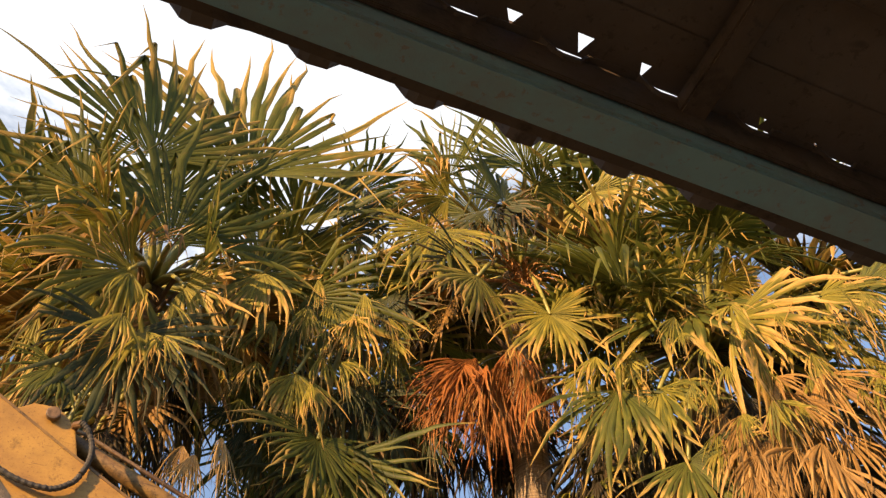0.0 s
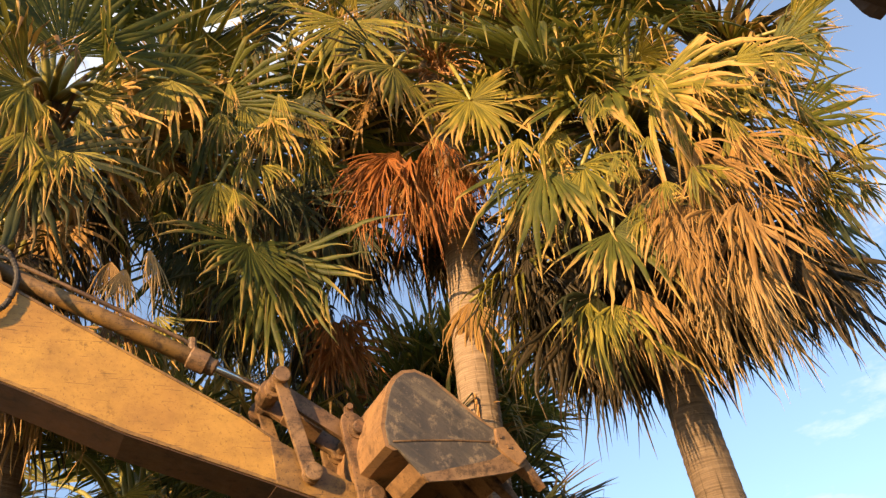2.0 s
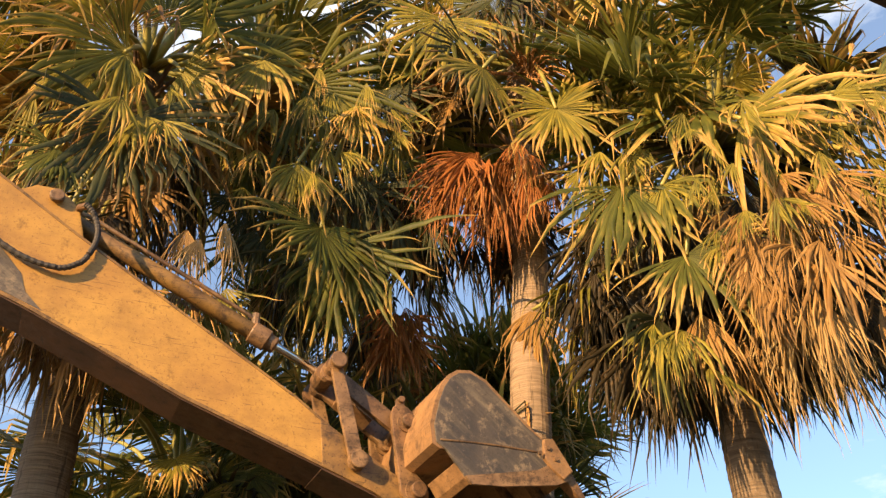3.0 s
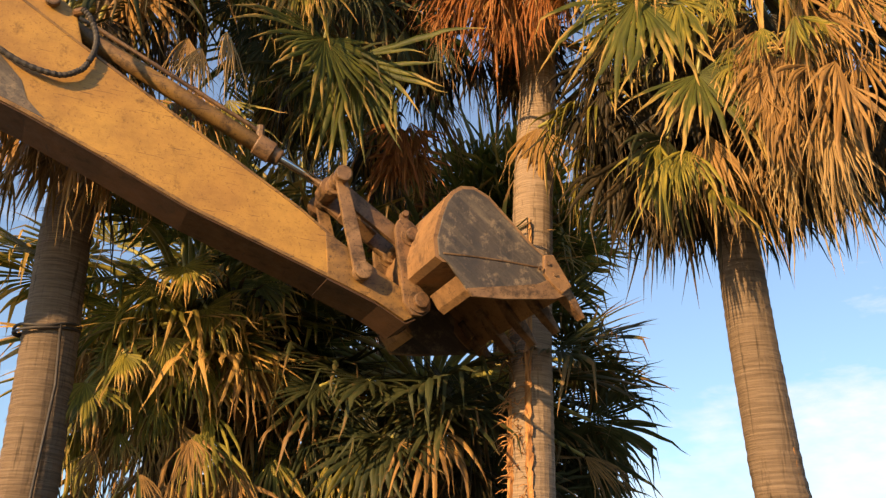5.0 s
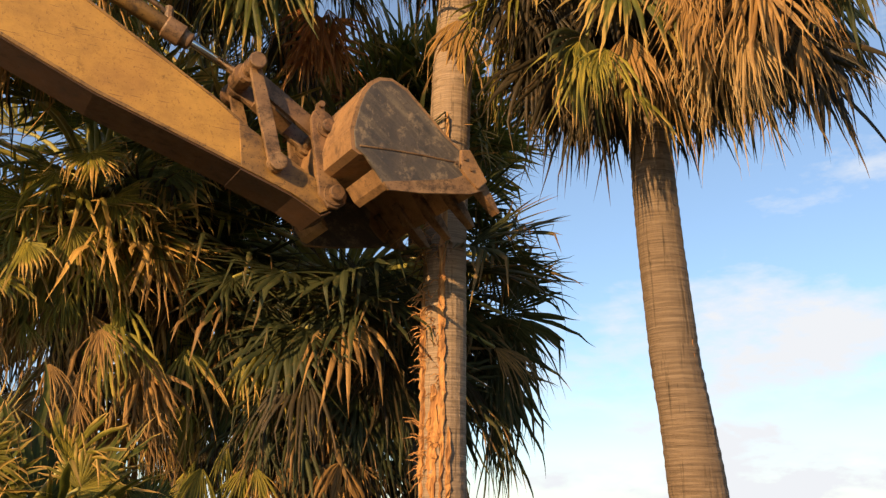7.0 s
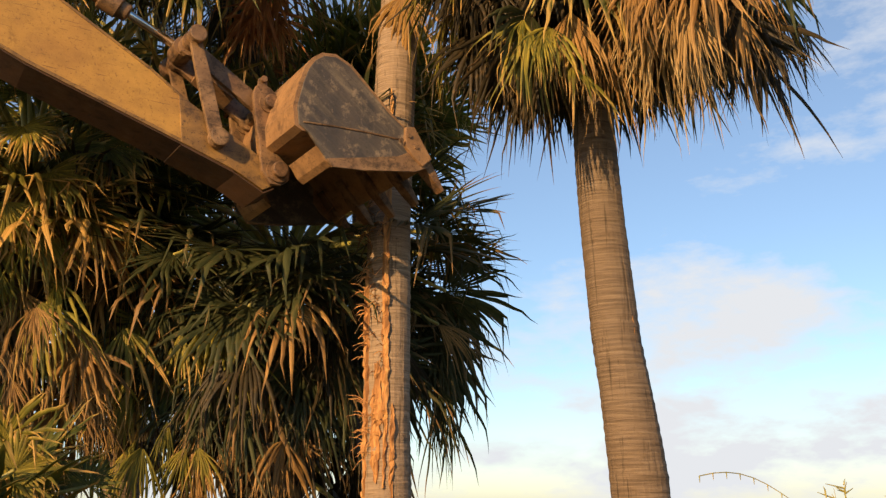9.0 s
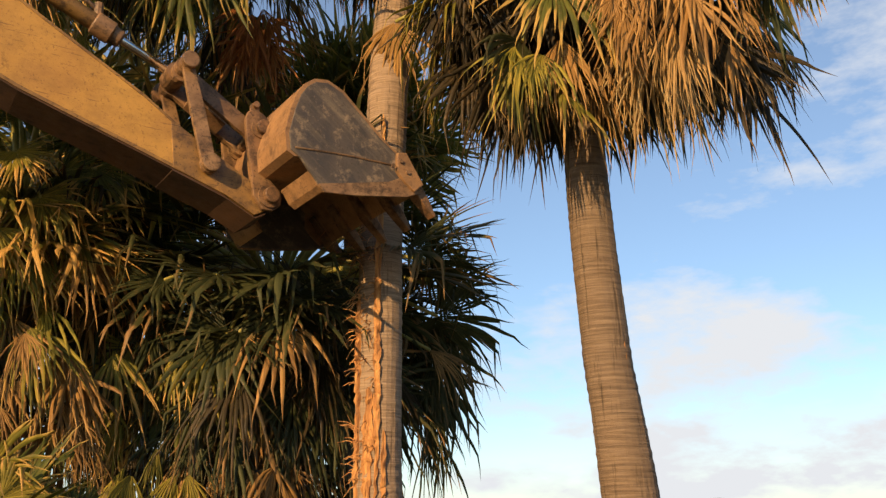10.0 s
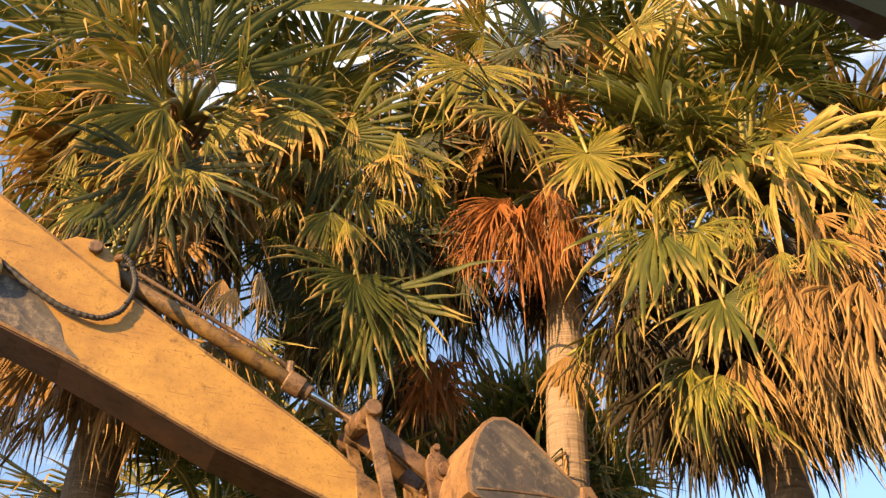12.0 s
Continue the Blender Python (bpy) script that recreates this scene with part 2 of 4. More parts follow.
def tube(points, radii, sides=10, cap=True):
    """A round rod along points, with a radius at each."""
    bm = bmesh.new()
    pts = [Vector(p) for p in points]
    rings = []
    for i, p in enumerate(pts):
        d = (pts[min(i + 1, len(pts) - 1)] - pts[max(i - 1, 0)]).normalized()
        side = d.cross(Vector((0.13, 0.21, 1)) if abs(d.z) < 0.95 else Vector((1, 0, 0))).normalized()
        up = side.cross(d)
        r = radii[i] if isinstance(radii, (list, tuple)) else radii
        rings.append([bm.verts.new(p + r * (math.cos(k * math.tau / sides) * side + math.sin(k * math.tau / sides) * up)) for k in range(sides)])
    for a, b in zip(rings, rings[1:]):
        for k in range(sides):
            bm.faces.new((a[k], a[(k + 1) % sides], b[(k + 1) % sides], b[k]))
    if cap:
        bm.faces.new(rings[0][::-1])
        bm.faces.new(rings[-1])
    return bm


def join(*bms):
    """Several bmeshes in one."""
    out = bmesh.new()
    for b in bms:
        mesh = bpy.data.meshes.new("tmp")
        b.to_mesh(mesh)
        b.free()
        out.from_mesh(mesh)
        bpy.data.meshes.remove(mesh)
    return out


def unit(v):
    return v / np.linalg.norm(v, axis=-1, keepdims=True)


# ---- palms ----
def fan_leaf(rng, hub, mid, normal, size, spread=270.0, count=34, droop=0.5, fused=0.52, fold=0.35, cup=0.15, ragged=0.25, hinge=0.3):
    """The blade of a fan palm leaf: pleated segments joined near the hub, with free drooping tips. Returns vertices, faces and uvs."""
    hub, mid, normal = (np.array(v, float) for v in (hub, mid, normal))
    mid = unit(mid)
    normal = unit(normal - mid * (normal @ mid))
    side = np.cross(normal, mid)
    S = 9
    s = np.array([0.03, 0.2, 0.36, 0.50, 0.59, 0.69, 0.79, 0.9, 1.0])
    step = spread / count
    even = np.radians(np.linspace(-spread / 2, spread / 2, count))
    ang = even + np.radians(rng.normal(0, 0.5 * step, count) + step * 1.3 * np.sin(np.linspace(0, rng.uniform(8, 20), count)))
    half = np.radians(step / 2)
    rel = np.abs(ang) / np.pi
    length = size * (1.0 - 0.30 * rel) * (1 + rng.normal(0, 0.14, count))
    length = np.where(rng.random(count) < 0.14, length * rng.uniform(0.55, 0.8, count), length)
    wave = cup * (0.4 + 0.8 * rel) + rng.uniform(0.05, 0.22) * np.sin(even * rng.uniform(1.5, 4.0) + rng.uniform(0, 6))
    lift = wave + rng.normal(0, 0.10, count)
    inner = unit(np.cos(even)[:, None] * mid + np.sin(even)[:, None] * side + wave[:, None] * normal)
    bend_at = rng.uniform(0.56, 0.9, count)
    bend = (rng.random(count) < hinge) * rng.uniform(0.55, 1.0, count)
    d = np.cos(ang)[:, None] * mid + np.sin(ang)[:, None] * side + lift[:, None] * normal
    d = unit(d)
    across = unit(-np.sin(ang)[:, None] * mid + np.cos(ang)[:, None] * side)
    g = droop * (0.55 + 0.9 * rng.random(count)) + ragged * (rng.random(count) < 0.2) * rng.random(count) * 2.0
    fall = np.array([0, 0, -1.0]) + rng.normal(0, 0.22, (count, 3))
    pos = np.zeros((count, S, 3))
    cur = hub + inner * (s[0] * length)[:, None]
    pos[:, 0] = cur
    for k in range(1, S):
        f = max(0.0, (s[k] - fused * 0.6)) ** 1.3
        b = (bend * (s[k] > bend_at))[:, None]
        way = unit((inner if s[k] <= fused else d) + np.array([0, 0, -1.0]) * (g * f * 2.1)[:, None] + across * (rng.normal(0, 0.04, count) * k * 0.5)[:, None])
        way = unit(way * (1 - b) + fall * b)
        cur = cur + way * ((s[k] - s[k - 1]) * length)[:, None]
        pos[:, k] = cur
    wf = np.tan(half) * fused * length * 1.0
    free = np.clip((s[None, :] - fused) / (1 - fused), 0, 1)
    w = np.where(s[None, :] <= fused, np.tan(half) * s[None, :] * length[:, None] * 1.02,
                 wf[:, None] * np.clip(1.0 - free ** 1.35, 0.03, 1.0))
    twist = rng.normal(0, 0.8, count)[:, None] * np.clip(s - fused, 0, 1)[None, :]
    ac = across[:, None, :] * np.cos(twist)[..., None] + normal[None, None, :] * np.sin(twist)[..., None]
    left = pos - ac * w[..., None]
    right = pos + ac * w[..., None]
    crest = pos + normal * (fold * w)[..., None]
    verts = np.stack([left, crest, right], axis=2).reshape(-1, 3)
    base = (np.arange(count)[:, None] * S + np.arange(S - 1)[None, :]).ravel() * 3
    faces = np.concatenate([np.stack([base, base + 1, base + 4, base + 3], 1), np.stack([base + 1, base + 2, base + 5, base + 4], 1)])
    u = np.repeat(np.tile(s, count), 3)
    v = np.repeat(rng.random(count), S * 3) + np.tile([-0.004, 0.0, 0.004], count * S)
    return verts, faces, np.stack([u, v], 1)


def blade_mesh(name, data):
    verts, faces, uv = data
    mesh = bpy.data.meshes.new(name)
    mesh.vertices.add(len(verts))
    mesh.vertices.foreach_set("co", verts.astype(np.float32).ravel())
    mesh.loops.add(faces.size)
    mesh.loops.foreach_set("vertex_index", faces.astype(np.int32).ravel())
    mesh.polygons.add(len(faces))
    mesh.polygons.foreach_set("loop_start", np.arange(0, faces.size, 4, dtype=np.int32))
    lay = mesh.uv_layers.new(name="UVMap")
    lay.data.foreach_set("uv", uv[faces.ravel()].astype(np.float32).ravel())
    mesh.update(calc_edges=True)
    return mesh


def petiole(heart, hub, thick=0.022, sag=0.12):
    a, b = Vector(heart), Vector(hub)
    pts = []
    for k in range(6):
        f = k / 5
        p = a.lerp(b, f)
        p.z += sag * math.sin(math.pi * f) * (b - a).length
        pts.append(p)
    return tube(pts, [thick * (1.7 - 0.9 * k / 5) for k in range(6)], 6)


def add_leaf(palm, rng, heart, hub, mid, normal, size, material, stalk=True, **kw):
    name = "dry_leaf" if material in (LEAF_DRY, LEAF_RUST, LEAF_DEAD_SHADE, LEAF_STRAW) else "leaf"
    ob = mesh_object(name, blade_mesh(name, fan_leaf(rng, hub, mid, normal, size, **kw)), material, palm,
                     "dry brown hanging fan leaf" if name == "dry_leaf" else "")
    if stalk:
        part("petiole", petiole(heart, hub, 0.02 * size ** 0.5 + 0.004), PETIOLE, ob, smooth=True)
    return ob


def trunk_mesh(rng, line, radii, sides=28, step=0.045):
    """A ringed palm trunk along a line of (x, y, z), widest at the foot."""
    z0, z1 = line[0][2], line[-1][2]
    n = int((z1 - z0) / step)
    zs = [p[2] for p in line]
    verts, faces = [], []
    for i in range(n + 1):
        z = z0 + (z1 - z0) * i / n
        x = np.interp(z, zs, [p[0] for p in line])
        y = np.interp(z, zs, [p[1] for p in line])
        r = np.interp(z, zs, radii) * (1 + (0.012 if i % 2 else -0.008) + rng.normal(0, 0.006))
        for k in range(sides):
            a = math.tau * k / sides
            q = r * (1 + 0.02 * noise.noise((3 * math.cos(a), 3 * math.sin(a), z * 1.5)))
            verts.append((x + q * math.cos(a), y + q * math.sin(a), z + 0.012 * math.sin(a * 2 + i * 0.3)))
    for i in range(n):
        for k in range(sides):
            k2 = (k + 1) % sides
            faces.append((i * sides + k, i * sides + k2, (i + 1) * sides + k2, (i + 1) * sides + k))
    faces.append(tuple(n * sides + k for k in range(sides)))
    return verts, faces


def crown(palm, seed, heart, n, reach, size, low=115.0, high=12.0, dry_from=0.85, yellow_from=0.6, start=0.0, droop=0.3, shade_share=0.2, clear=False, green=LEAF):
    """Green leaves all round the heart, the youngest upright and the oldest hanging."""
    rng = np.random.default_rng(seed)
    for i in range(n):
        age = (i + 0.5) / n
        az = start + i * 2.39996 + rng.normal(0, 0.2)
        inc = radians(high + (low - high) * age ** 0.8 + rng.normal(0, 8))
        out = Vector((math.cos(az) * math.sin(inc), math.sin(az) * math.sin(inc), math.cos(inc)))
        r = reach * (0.7 + 0.35 * math.sin(math.pi * min(1, age + 0.25))) * (1 + rng.normal(0, 0.13))
        hub = Vector(heart) + out * r + Vector((0, 0, -0.10 * r * age - 0.25 * (1 - age) + 0.2))
        mid = out + Vector((rng.normal(0, 0.35), rng.normal(0, 0.35), -0.2 - 0.6 * age * rng.random()))
        nrm = Vector((-out.x * math.cos(inc), -out.y * math.cos(inc), math.sin(inc) + 0.25)) + Vector((rng.normal(0, 0.55), rng.normal(0, 0.55), 0))
        pick = age + rng.normal(0, 0.14)
        if clear and age < 0.8 and (Vector(EYE) - hub).xy.length < (Vector(EYE) - Vector(heart)).xy.length - 0.45:
            continue
        mat = LEAF_DRY if pick > dry_from else LEAF_YELLOW if pick > yellow_from else green
        # some lower leaves turn near-black: the crown's inner shade as leaf colour
        if age > 0.55 and rng.random() < shade_share:
            mat = LEAF_DEAD_SHADE
        add_leaf(palm, rng, heart, hub, mid, nrm, size * (1 + rng.normal(0, 0.12)), mat,
                 spread=rng.uniform(200, 300), droop=droop * (0.3 + 0.6 * age), count=int(rng.integers(32, 46)),
                 fold=rng.uniform(0.3, 0.8), cup=rng.uniform(0.0, 0.4), hinge=0.2 + 0.45 * age)


def skirt(palm, seed, x, y, z_low, z_high, n, radius, size, rust=0.0, flare=0.5, yellow=0.2, green=0.0, shade_share=0.45, gap=False):
    """Dry leaves that hang round the trunk under the crown, crumpled and uneven."""
    rng = np.random.default_rng(seed)
    for i in range(n):
        f = rng.random()
        az = i * 2.39996 + rng.normal(0, 0.3)
        z = z_high - (z_high - z_low - size * 0.75) * f
        r = radius * (0.30 + 0.7 * (1 - f)) * rng.uniform(0.65, 1.1)
        out = Vector((math.cos(az), math.sin(az), 0))
        if gap and out.dot(Vector((-x, -y, 0)).normalized()) > 0.55:
            continue
        hub = Vector((x, y, z)) + out * r
        heart = Vector((x, y, z + 0.35)) + out * 0.15
        mid = out * flare * rng.uniform(0.1, 1.3) * (1.2 - f) + Vector((rng.normal(0, 0.35), rng.normal(0, 0.35), -1))
        p = rng.random()
        mat = LEAF_RUST if p < rust else LEAF_YELLOW if p > 1 - yellow else LEAF if p > 1 - yellow - green else LEAF_DRY
        # below the topmost leaves, skirt shade is painted as near-black brown
        if rng.random() < shade_share and mat is not LEAF_RUST and f > 0.07:
            mat = LEAF_DEAD_SHADE
        turn = Vector((rng.normal(0, 0.6), rng.normal(0, 0.6), 0.2))
        add_leaf(palm, rng, heart, hub, mid, out + turn, size * rng.uniform(0.6, 1.12), mat,
                 spread=rng.uniform(60, 170), droop=rng.uniform(0.4, 1.3), count=int(rng.integers(14, 25)), fused=0.38, fold=rng.uniform(0.4, 1.1),
                 cup=rng.uniform(-0.5, 0.1), ragged=0.9, hinge=0.5)


def rags(palm, seed, centre, width, height, n, size, material, lean=1.0):
    """A shaggy mat of narrow dead leaf strips hanging close together."""
    rng = np.random.default_rng(seed)
    for k in range(n):
        x, h = rng.uniform(-1, 1), rng.uniform(-0.5, 0.5)
        hub = Vector(centre) + Vector((x * width * 0.5, rng.uniform(-0.25, 0.15) + 0.25 * x * x, h * height))
        mid = Vector((x * 0.5 + rng.normal(0, 0.25) * lean, rng.normal(-0.15, 0.2) * lean, -1.0))
        add_leaf(palm, rng, Vector(centre) + Vector((0, 0.4, 0.4)), hub, mid, Vector((rng.normal(0, 0.6), -1, rng.normal(0.2, 0.4))), size * rng.uniform(0.6, 1.2),
                 material, False, spread=rng.uniform(40, 100) * (0.4 + 0.6 * lean), droop=rng.uniform(0.2, 0.8), count=int(rng.integers(8, 14)), fused=0.36, fold=0.9, cup=rng.uniform(-0.4, 0.3), ragged=1.2, hinge=0.6)


def stubs(palm, seed, x, y, z0, z1, n, long):
    """Dead leaf stalks, broken off, that still sit on the trunk under the crown."""
    rng = np.random.default_rng(seed)
    for k in range(n):
        az = k * 2.39996 + rng.normal(0, 0.2)
        z = rng.uniform(z0, z1)
        out = Vector((math.cos(az), math.sin(az), 0))
        p = Vector((x, y, z)) + out * 0.12
        q = p + out * long * rng.uniform(0.3, 0.7) + Vector((rng.normal(0, 0.08), rng.normal(0, 0.08), long * rng.uniform(-0.2, 0.9)))
        part("leaf_stub", tube([p, p.lerp(q, 0.5) + Vector((0, 0, 0.04)), q], [0.035, 0.026, 0.018], 6), STUB, palm, "dry broken leaf stalk", True)


SHADES = (LEAF, LEAF_YELLOW, LEAF_DRY, LEAF_RUST, LEAF_SHADE_GREEN, LEAF_STRAW)


def front_leaves(palm, seed, heart, rows, tilt=0.3, stray=0.0):
    """Single leaves: hub (angle, height angle, distance), tip (angle, height angle), spread, droop, shade."""
    rng = np.random.default_rng(seed)
    for az, el, rho, taz, tel, spread, droop, shade in rows:
        da, de = rng.normal(0, 1, 2) * stray
        az, el, taz, tel = az + da, el + de, taz + da, tel + de * 0.6
        hub, tip = at(az, el, rho), at(taz, tel, rho + rng.uniform(-0.25, 0.1))
        mid = tip - hub
        face = (Vector(EYE) - hub).normalized() + Vector((rng.normal(0, tilt), 0, 0.3 + rng.normal(0, tilt)))
        add_leaf(palm, rng, heart, hub, mid, face, mid.length * (1.10, 1.10, 1.0, 0.85, 1.10, 1.0)[shade], SHADES[shade], stalk=shade in (0, 1, 4), spread=spread if shade in (0, 1, 4) else spread * 0.6, droop=droop * (0.6, 1.0, 1.0, 0.8, 0.7, 1.0)[shade],
                 count=max(16, int(spread / (5.6 if shade in (0, 1, 4) else 6.5))), fold=0.6 if shade in (0, 1, 4) else 0.9, cup=rng.uniform(0.0, 0.25), fused=0.50 if shade in (0, 1, 4) else 0.40,
                 ragged=0.6 if shade < 2 else 1.3, hinge=(0.45, 0.75, 0.8, 0.55, 0.5, 0.7)[shade])


def palm(label, base, line, radii, seed, bark=None):
    ob = thing("fan_palm", base, label, "palm tree", "fan palms")
    rng = np.random.default_rng(seed)
    v, f = trunk_mesh(rng, line, radii)
    pydata("trunk", v, f, bark or BARK, ob, "ringed grey-brown trunk")
    return ob


def plan(az, rho):
    return rho * math.sin(radians(az)), rho * math.cos(radians(az))


# ground, one sheet to the horizon
bm = bmesh.new()
bmesh.ops.create_grid(bm, x_segments=60, y_segments=60, size=1800)
for v in bm.verts:
    far = min(1.0, max(0.0, (v.co.xy.length - 30) / 300))
    v.co.z = far * 0.8 * noise.noise(v.co * 0.01) - max(0.0, v.co.xy.length - 30) * 0.014
tagged(part("ground", bm, GROUND, None, "bare dry earth with sparse grass"), kind="structure")


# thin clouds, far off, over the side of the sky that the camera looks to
def cloud_material():
    m = Mat("thin_cloud")
    v = m.coords((0.0019, 0.0019, 0.0050))
    n1, n2 = m.noise(1.5, v, 7, 0.62), m.noise(0.75, m.coords((0.001, 0.001, 0.002)), 3)
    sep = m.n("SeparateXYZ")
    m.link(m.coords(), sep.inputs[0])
    high = m.n("MapRange")
    m.link(sep.outputs[2], high.inputs["Value"])
    for key, val in (("From Min", 850.0), ("From Max", 1050.0), ("To Min", 0.0), ("To Max", 0.38)):
        high.inputs[key].default_value = val
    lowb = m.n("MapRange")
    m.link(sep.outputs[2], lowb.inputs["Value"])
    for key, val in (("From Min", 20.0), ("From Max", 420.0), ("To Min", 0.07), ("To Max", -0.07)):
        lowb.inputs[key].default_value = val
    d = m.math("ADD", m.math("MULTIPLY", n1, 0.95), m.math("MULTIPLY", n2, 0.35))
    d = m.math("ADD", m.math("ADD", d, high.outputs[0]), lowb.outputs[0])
    a = m.ramp(d, [(0.635, (0, 0, 0)), (0.82, (1, 1, 1))])
    a = m.math("MAXIMUM", a, 0.13)
    em = m.n("Emission", Strength=0.62)
    em.inputs["Color"].default_value = (0.94, 0.96, 1.0, 1)
    tr = m.n("BsdfTransparent")
    ms = m.n("MixShader")
    m.link(a, ms.inputs[0])
    m.link(tr.outputs[0], ms.inputs[1])
    m.link(em.outputs[0], ms.inputs[2])
    m.link(ms.outputs[0], m.out.inputs["Surface"])
    return m.m


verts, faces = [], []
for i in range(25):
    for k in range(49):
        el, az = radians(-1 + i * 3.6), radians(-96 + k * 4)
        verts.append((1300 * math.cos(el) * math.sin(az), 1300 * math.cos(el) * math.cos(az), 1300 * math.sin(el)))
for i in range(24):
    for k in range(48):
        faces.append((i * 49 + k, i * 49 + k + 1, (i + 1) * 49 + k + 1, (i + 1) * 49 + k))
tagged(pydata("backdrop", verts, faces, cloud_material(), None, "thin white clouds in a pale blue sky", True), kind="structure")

# ---- palms: hub and tip of the leaves that stand out, then the trees ----
HERO_A = [
    (-27.4, 51.1, 6.7, -31.2, 56.4, 190, 0.15, 0),
    (-31.8, 47.8, 6.6, -37.6, 51.4, 170, 0.20, 0),
    (-26.0, 44.4, 6.4, -34.6, 42.4, 200, 0.50, 1),
    (-24.8, 40.4, 6.5, -22.9, 34.3, 250, 0.60, 4),
    (-18.4, 51.7, 6.9, -19.2, 58.3, 200, 0.25, 0),
    (-28.8, 37.8, 6.6, -30.8, 35.3, 200, 0.50, 0),
    (-21.4, 44.2, 6.6, -15.8, 42.9, 180, 0.70, 1),
    (-18.6, 35.0, 6.5, -18.8, 31.6, 120, 0.90, 2),
    (-26.9, 33.6, 6.6, -29.2, 28.7, 140, 0.90, 1),
    (-17.8, 32.3, 6.7, -16.4, 28.0, 120, 0.90, 2),
    (-29.4, 46.9, 6.5, -36.0, 46.3, 180, 0.40, 1),
    (-15.1, 46.0, 6.5, -16.2, 42.2, 110, 1.00, 1),
    (-17.6, 34.6, 6.4, -18.1, 31.4, 120, 1.00, 5),
    (-15.9, 35.8, 6.4, -15.4, 32.4, 90, 1.00, 5),
    (-23.5, 46.5, 6.6, -25.5, 53.0, 170, 0.20, 0),
]
HERO_D = [
    (-12.5, 49.1, 7.2, -12.6, 54.7, 170, 0.20, 0),
    (-9.1, 49.5, 7.4, -4.0, 46.5, 230, 0.35, 4),
    (-15.5, 45.7, 7.0, -17.2, 49.8, 290, 0.80, 1),
    (-11.1, 44.8, 7.2, -2.2, 42.3, 170, 0.60, 0),
    (-11.1, 40.1, 6.9, -9.9, 36.3, 120, 0.60, 1),
    (-8.8, 36.2, 7.0, -7.5, 31.9, 220, 0.50, 0),
    (-4.0, 45.1, 7.5, -1.5, 41.9, 200, 0.50, 4),
    (-6.0, 38.7, 7.6, -3.3, 35.7, 200, 0.60, 4),
    (-7.0, 35.0, 7.3, -5.3, 28.9, 190, 0.60, 0),
    (-3.5, 42.7, 7.6, 0.5, 44.8, 230, 0.40, 0),
    (-6.5, 51.8, 7.6, -0.2, 52.9, 200, 0.40, 0),
]
HERO_B = [
    (2.1, 52.6, 6.8, 2.5, 56.8, 190, 0.20, 0),
    (10.5, 43.5, 6.4, 12.3, 40.0, 300, 0.35, 1),
    (4.5, 46.4, 6.4, 3.1, 42.8, 140, 0.60, 1),
    (16.5, 50.4, 6.7, 20.9, 49.1, 200, 0.50, 1),
    (7.6, 50.8, 6.6, 5.9, 53.8, 220, 0.40, 0),
    (11.2, 51.5, 6.8, 14.7, 53.2, 200, 0.30, 0),
    (0.8, 49.4, 6.6, -1.4, 46.5, 200, 0.50, 1),
    (2.1, 51.5, 6.8, -4.3, 51.8, 180, 0.40, 1),
    (10.3, 52.8, 6.9, 8.6, 57.5, 190, 0.15, 0),
    (18.9, 51.3, 6.9, 24.5, 51.5, 170, 0.40, 0),
    (6.1, 50.5, 6.7, 6.6, 47.2, 200, 0.60, 4),
    (3.2, 47.3, 6.7, 0.0, 45.8, 180, 0.60, 4),
]
HERO_RUST = [
    (3.2, 40.7, 7.35, -1.7, 35.4, 200, 0.70, 3),
    (3.8, 40.5, 7.35, 0.6, 34.1, 133, 0.80, 3),
    (5.3, 40.5, 7.35, 2.7, 35.0, 100, 0.80, 3),
    (6.5, 39.8, 7.35, 4.7, 35.5, 116, 0.90, 3),
    (5.5, 38.5, 7.35, 4.2, 34.8, 100, 0.90, 3),
    (8.2, 39.9, 7.35, 6.7, 36.5, 100, 1.00, 3),
    (9.2, 39.0, 7.35, 8.4, 35.7, 100, 1.00, 3),
    (7.3, 38.0, 7.35, 6.9, 35.2, 100, 1.00, 3),
    (1.5, 39.3, 7.35, -2.2, 36.9, 100, 0.50, 3),
    (7.0, 40.8, 7.35, 6.3, 38.5, 133, 1.20, 3),
    (3.7, 40.8, 7.35, 2.8, 38.6, 133, 1.20, 3),
]
HERO_C = [
    (18.9, 44.2, 6.2, 23.9, 42.5, 220, 0.60, 1),
    (27.5, 44.1, 6.4, 32.2, 42.5, 190, 0.50, 0),
    (24.8, 40.6, 6.1, 31.2, 37.2, 130, 0.50, 1),
    (15.0, 38.2, 6.2, 14.4, 32.8, 150, 0.70, 0),
    (18.75, 33.3, 6.1, 21.6, 29.0, 180, 0.35, 0),
    (25.8, 38.7, 6.0, 24.8, 33.8, 100, 0.70, 1),
    (21.1, 27.9, 6.6, 22.6, 22.6, 90, 0.30, 2),
    (29.3, 36.1, 6.1, 31.8, 31.0, 150, 0.60, 2),
    (33.3, 37.6, 6.4, 34.6, 33.2, 170, 0.60, 1),
    (31.5, 40.2, 6.4, 37.7, 39.1, 150, 0.40, 1),
    (36.2, 40.5, 6.8, 40.6, 39.6, 150, 0.30, 1),
    (25.0, 43.0, 6.3, 29.8, 42.1, 140, 0.60, 1),
    (32.7, 31.6, 6.8, 35.2, 28.3, 150, 0.60, 4),
]
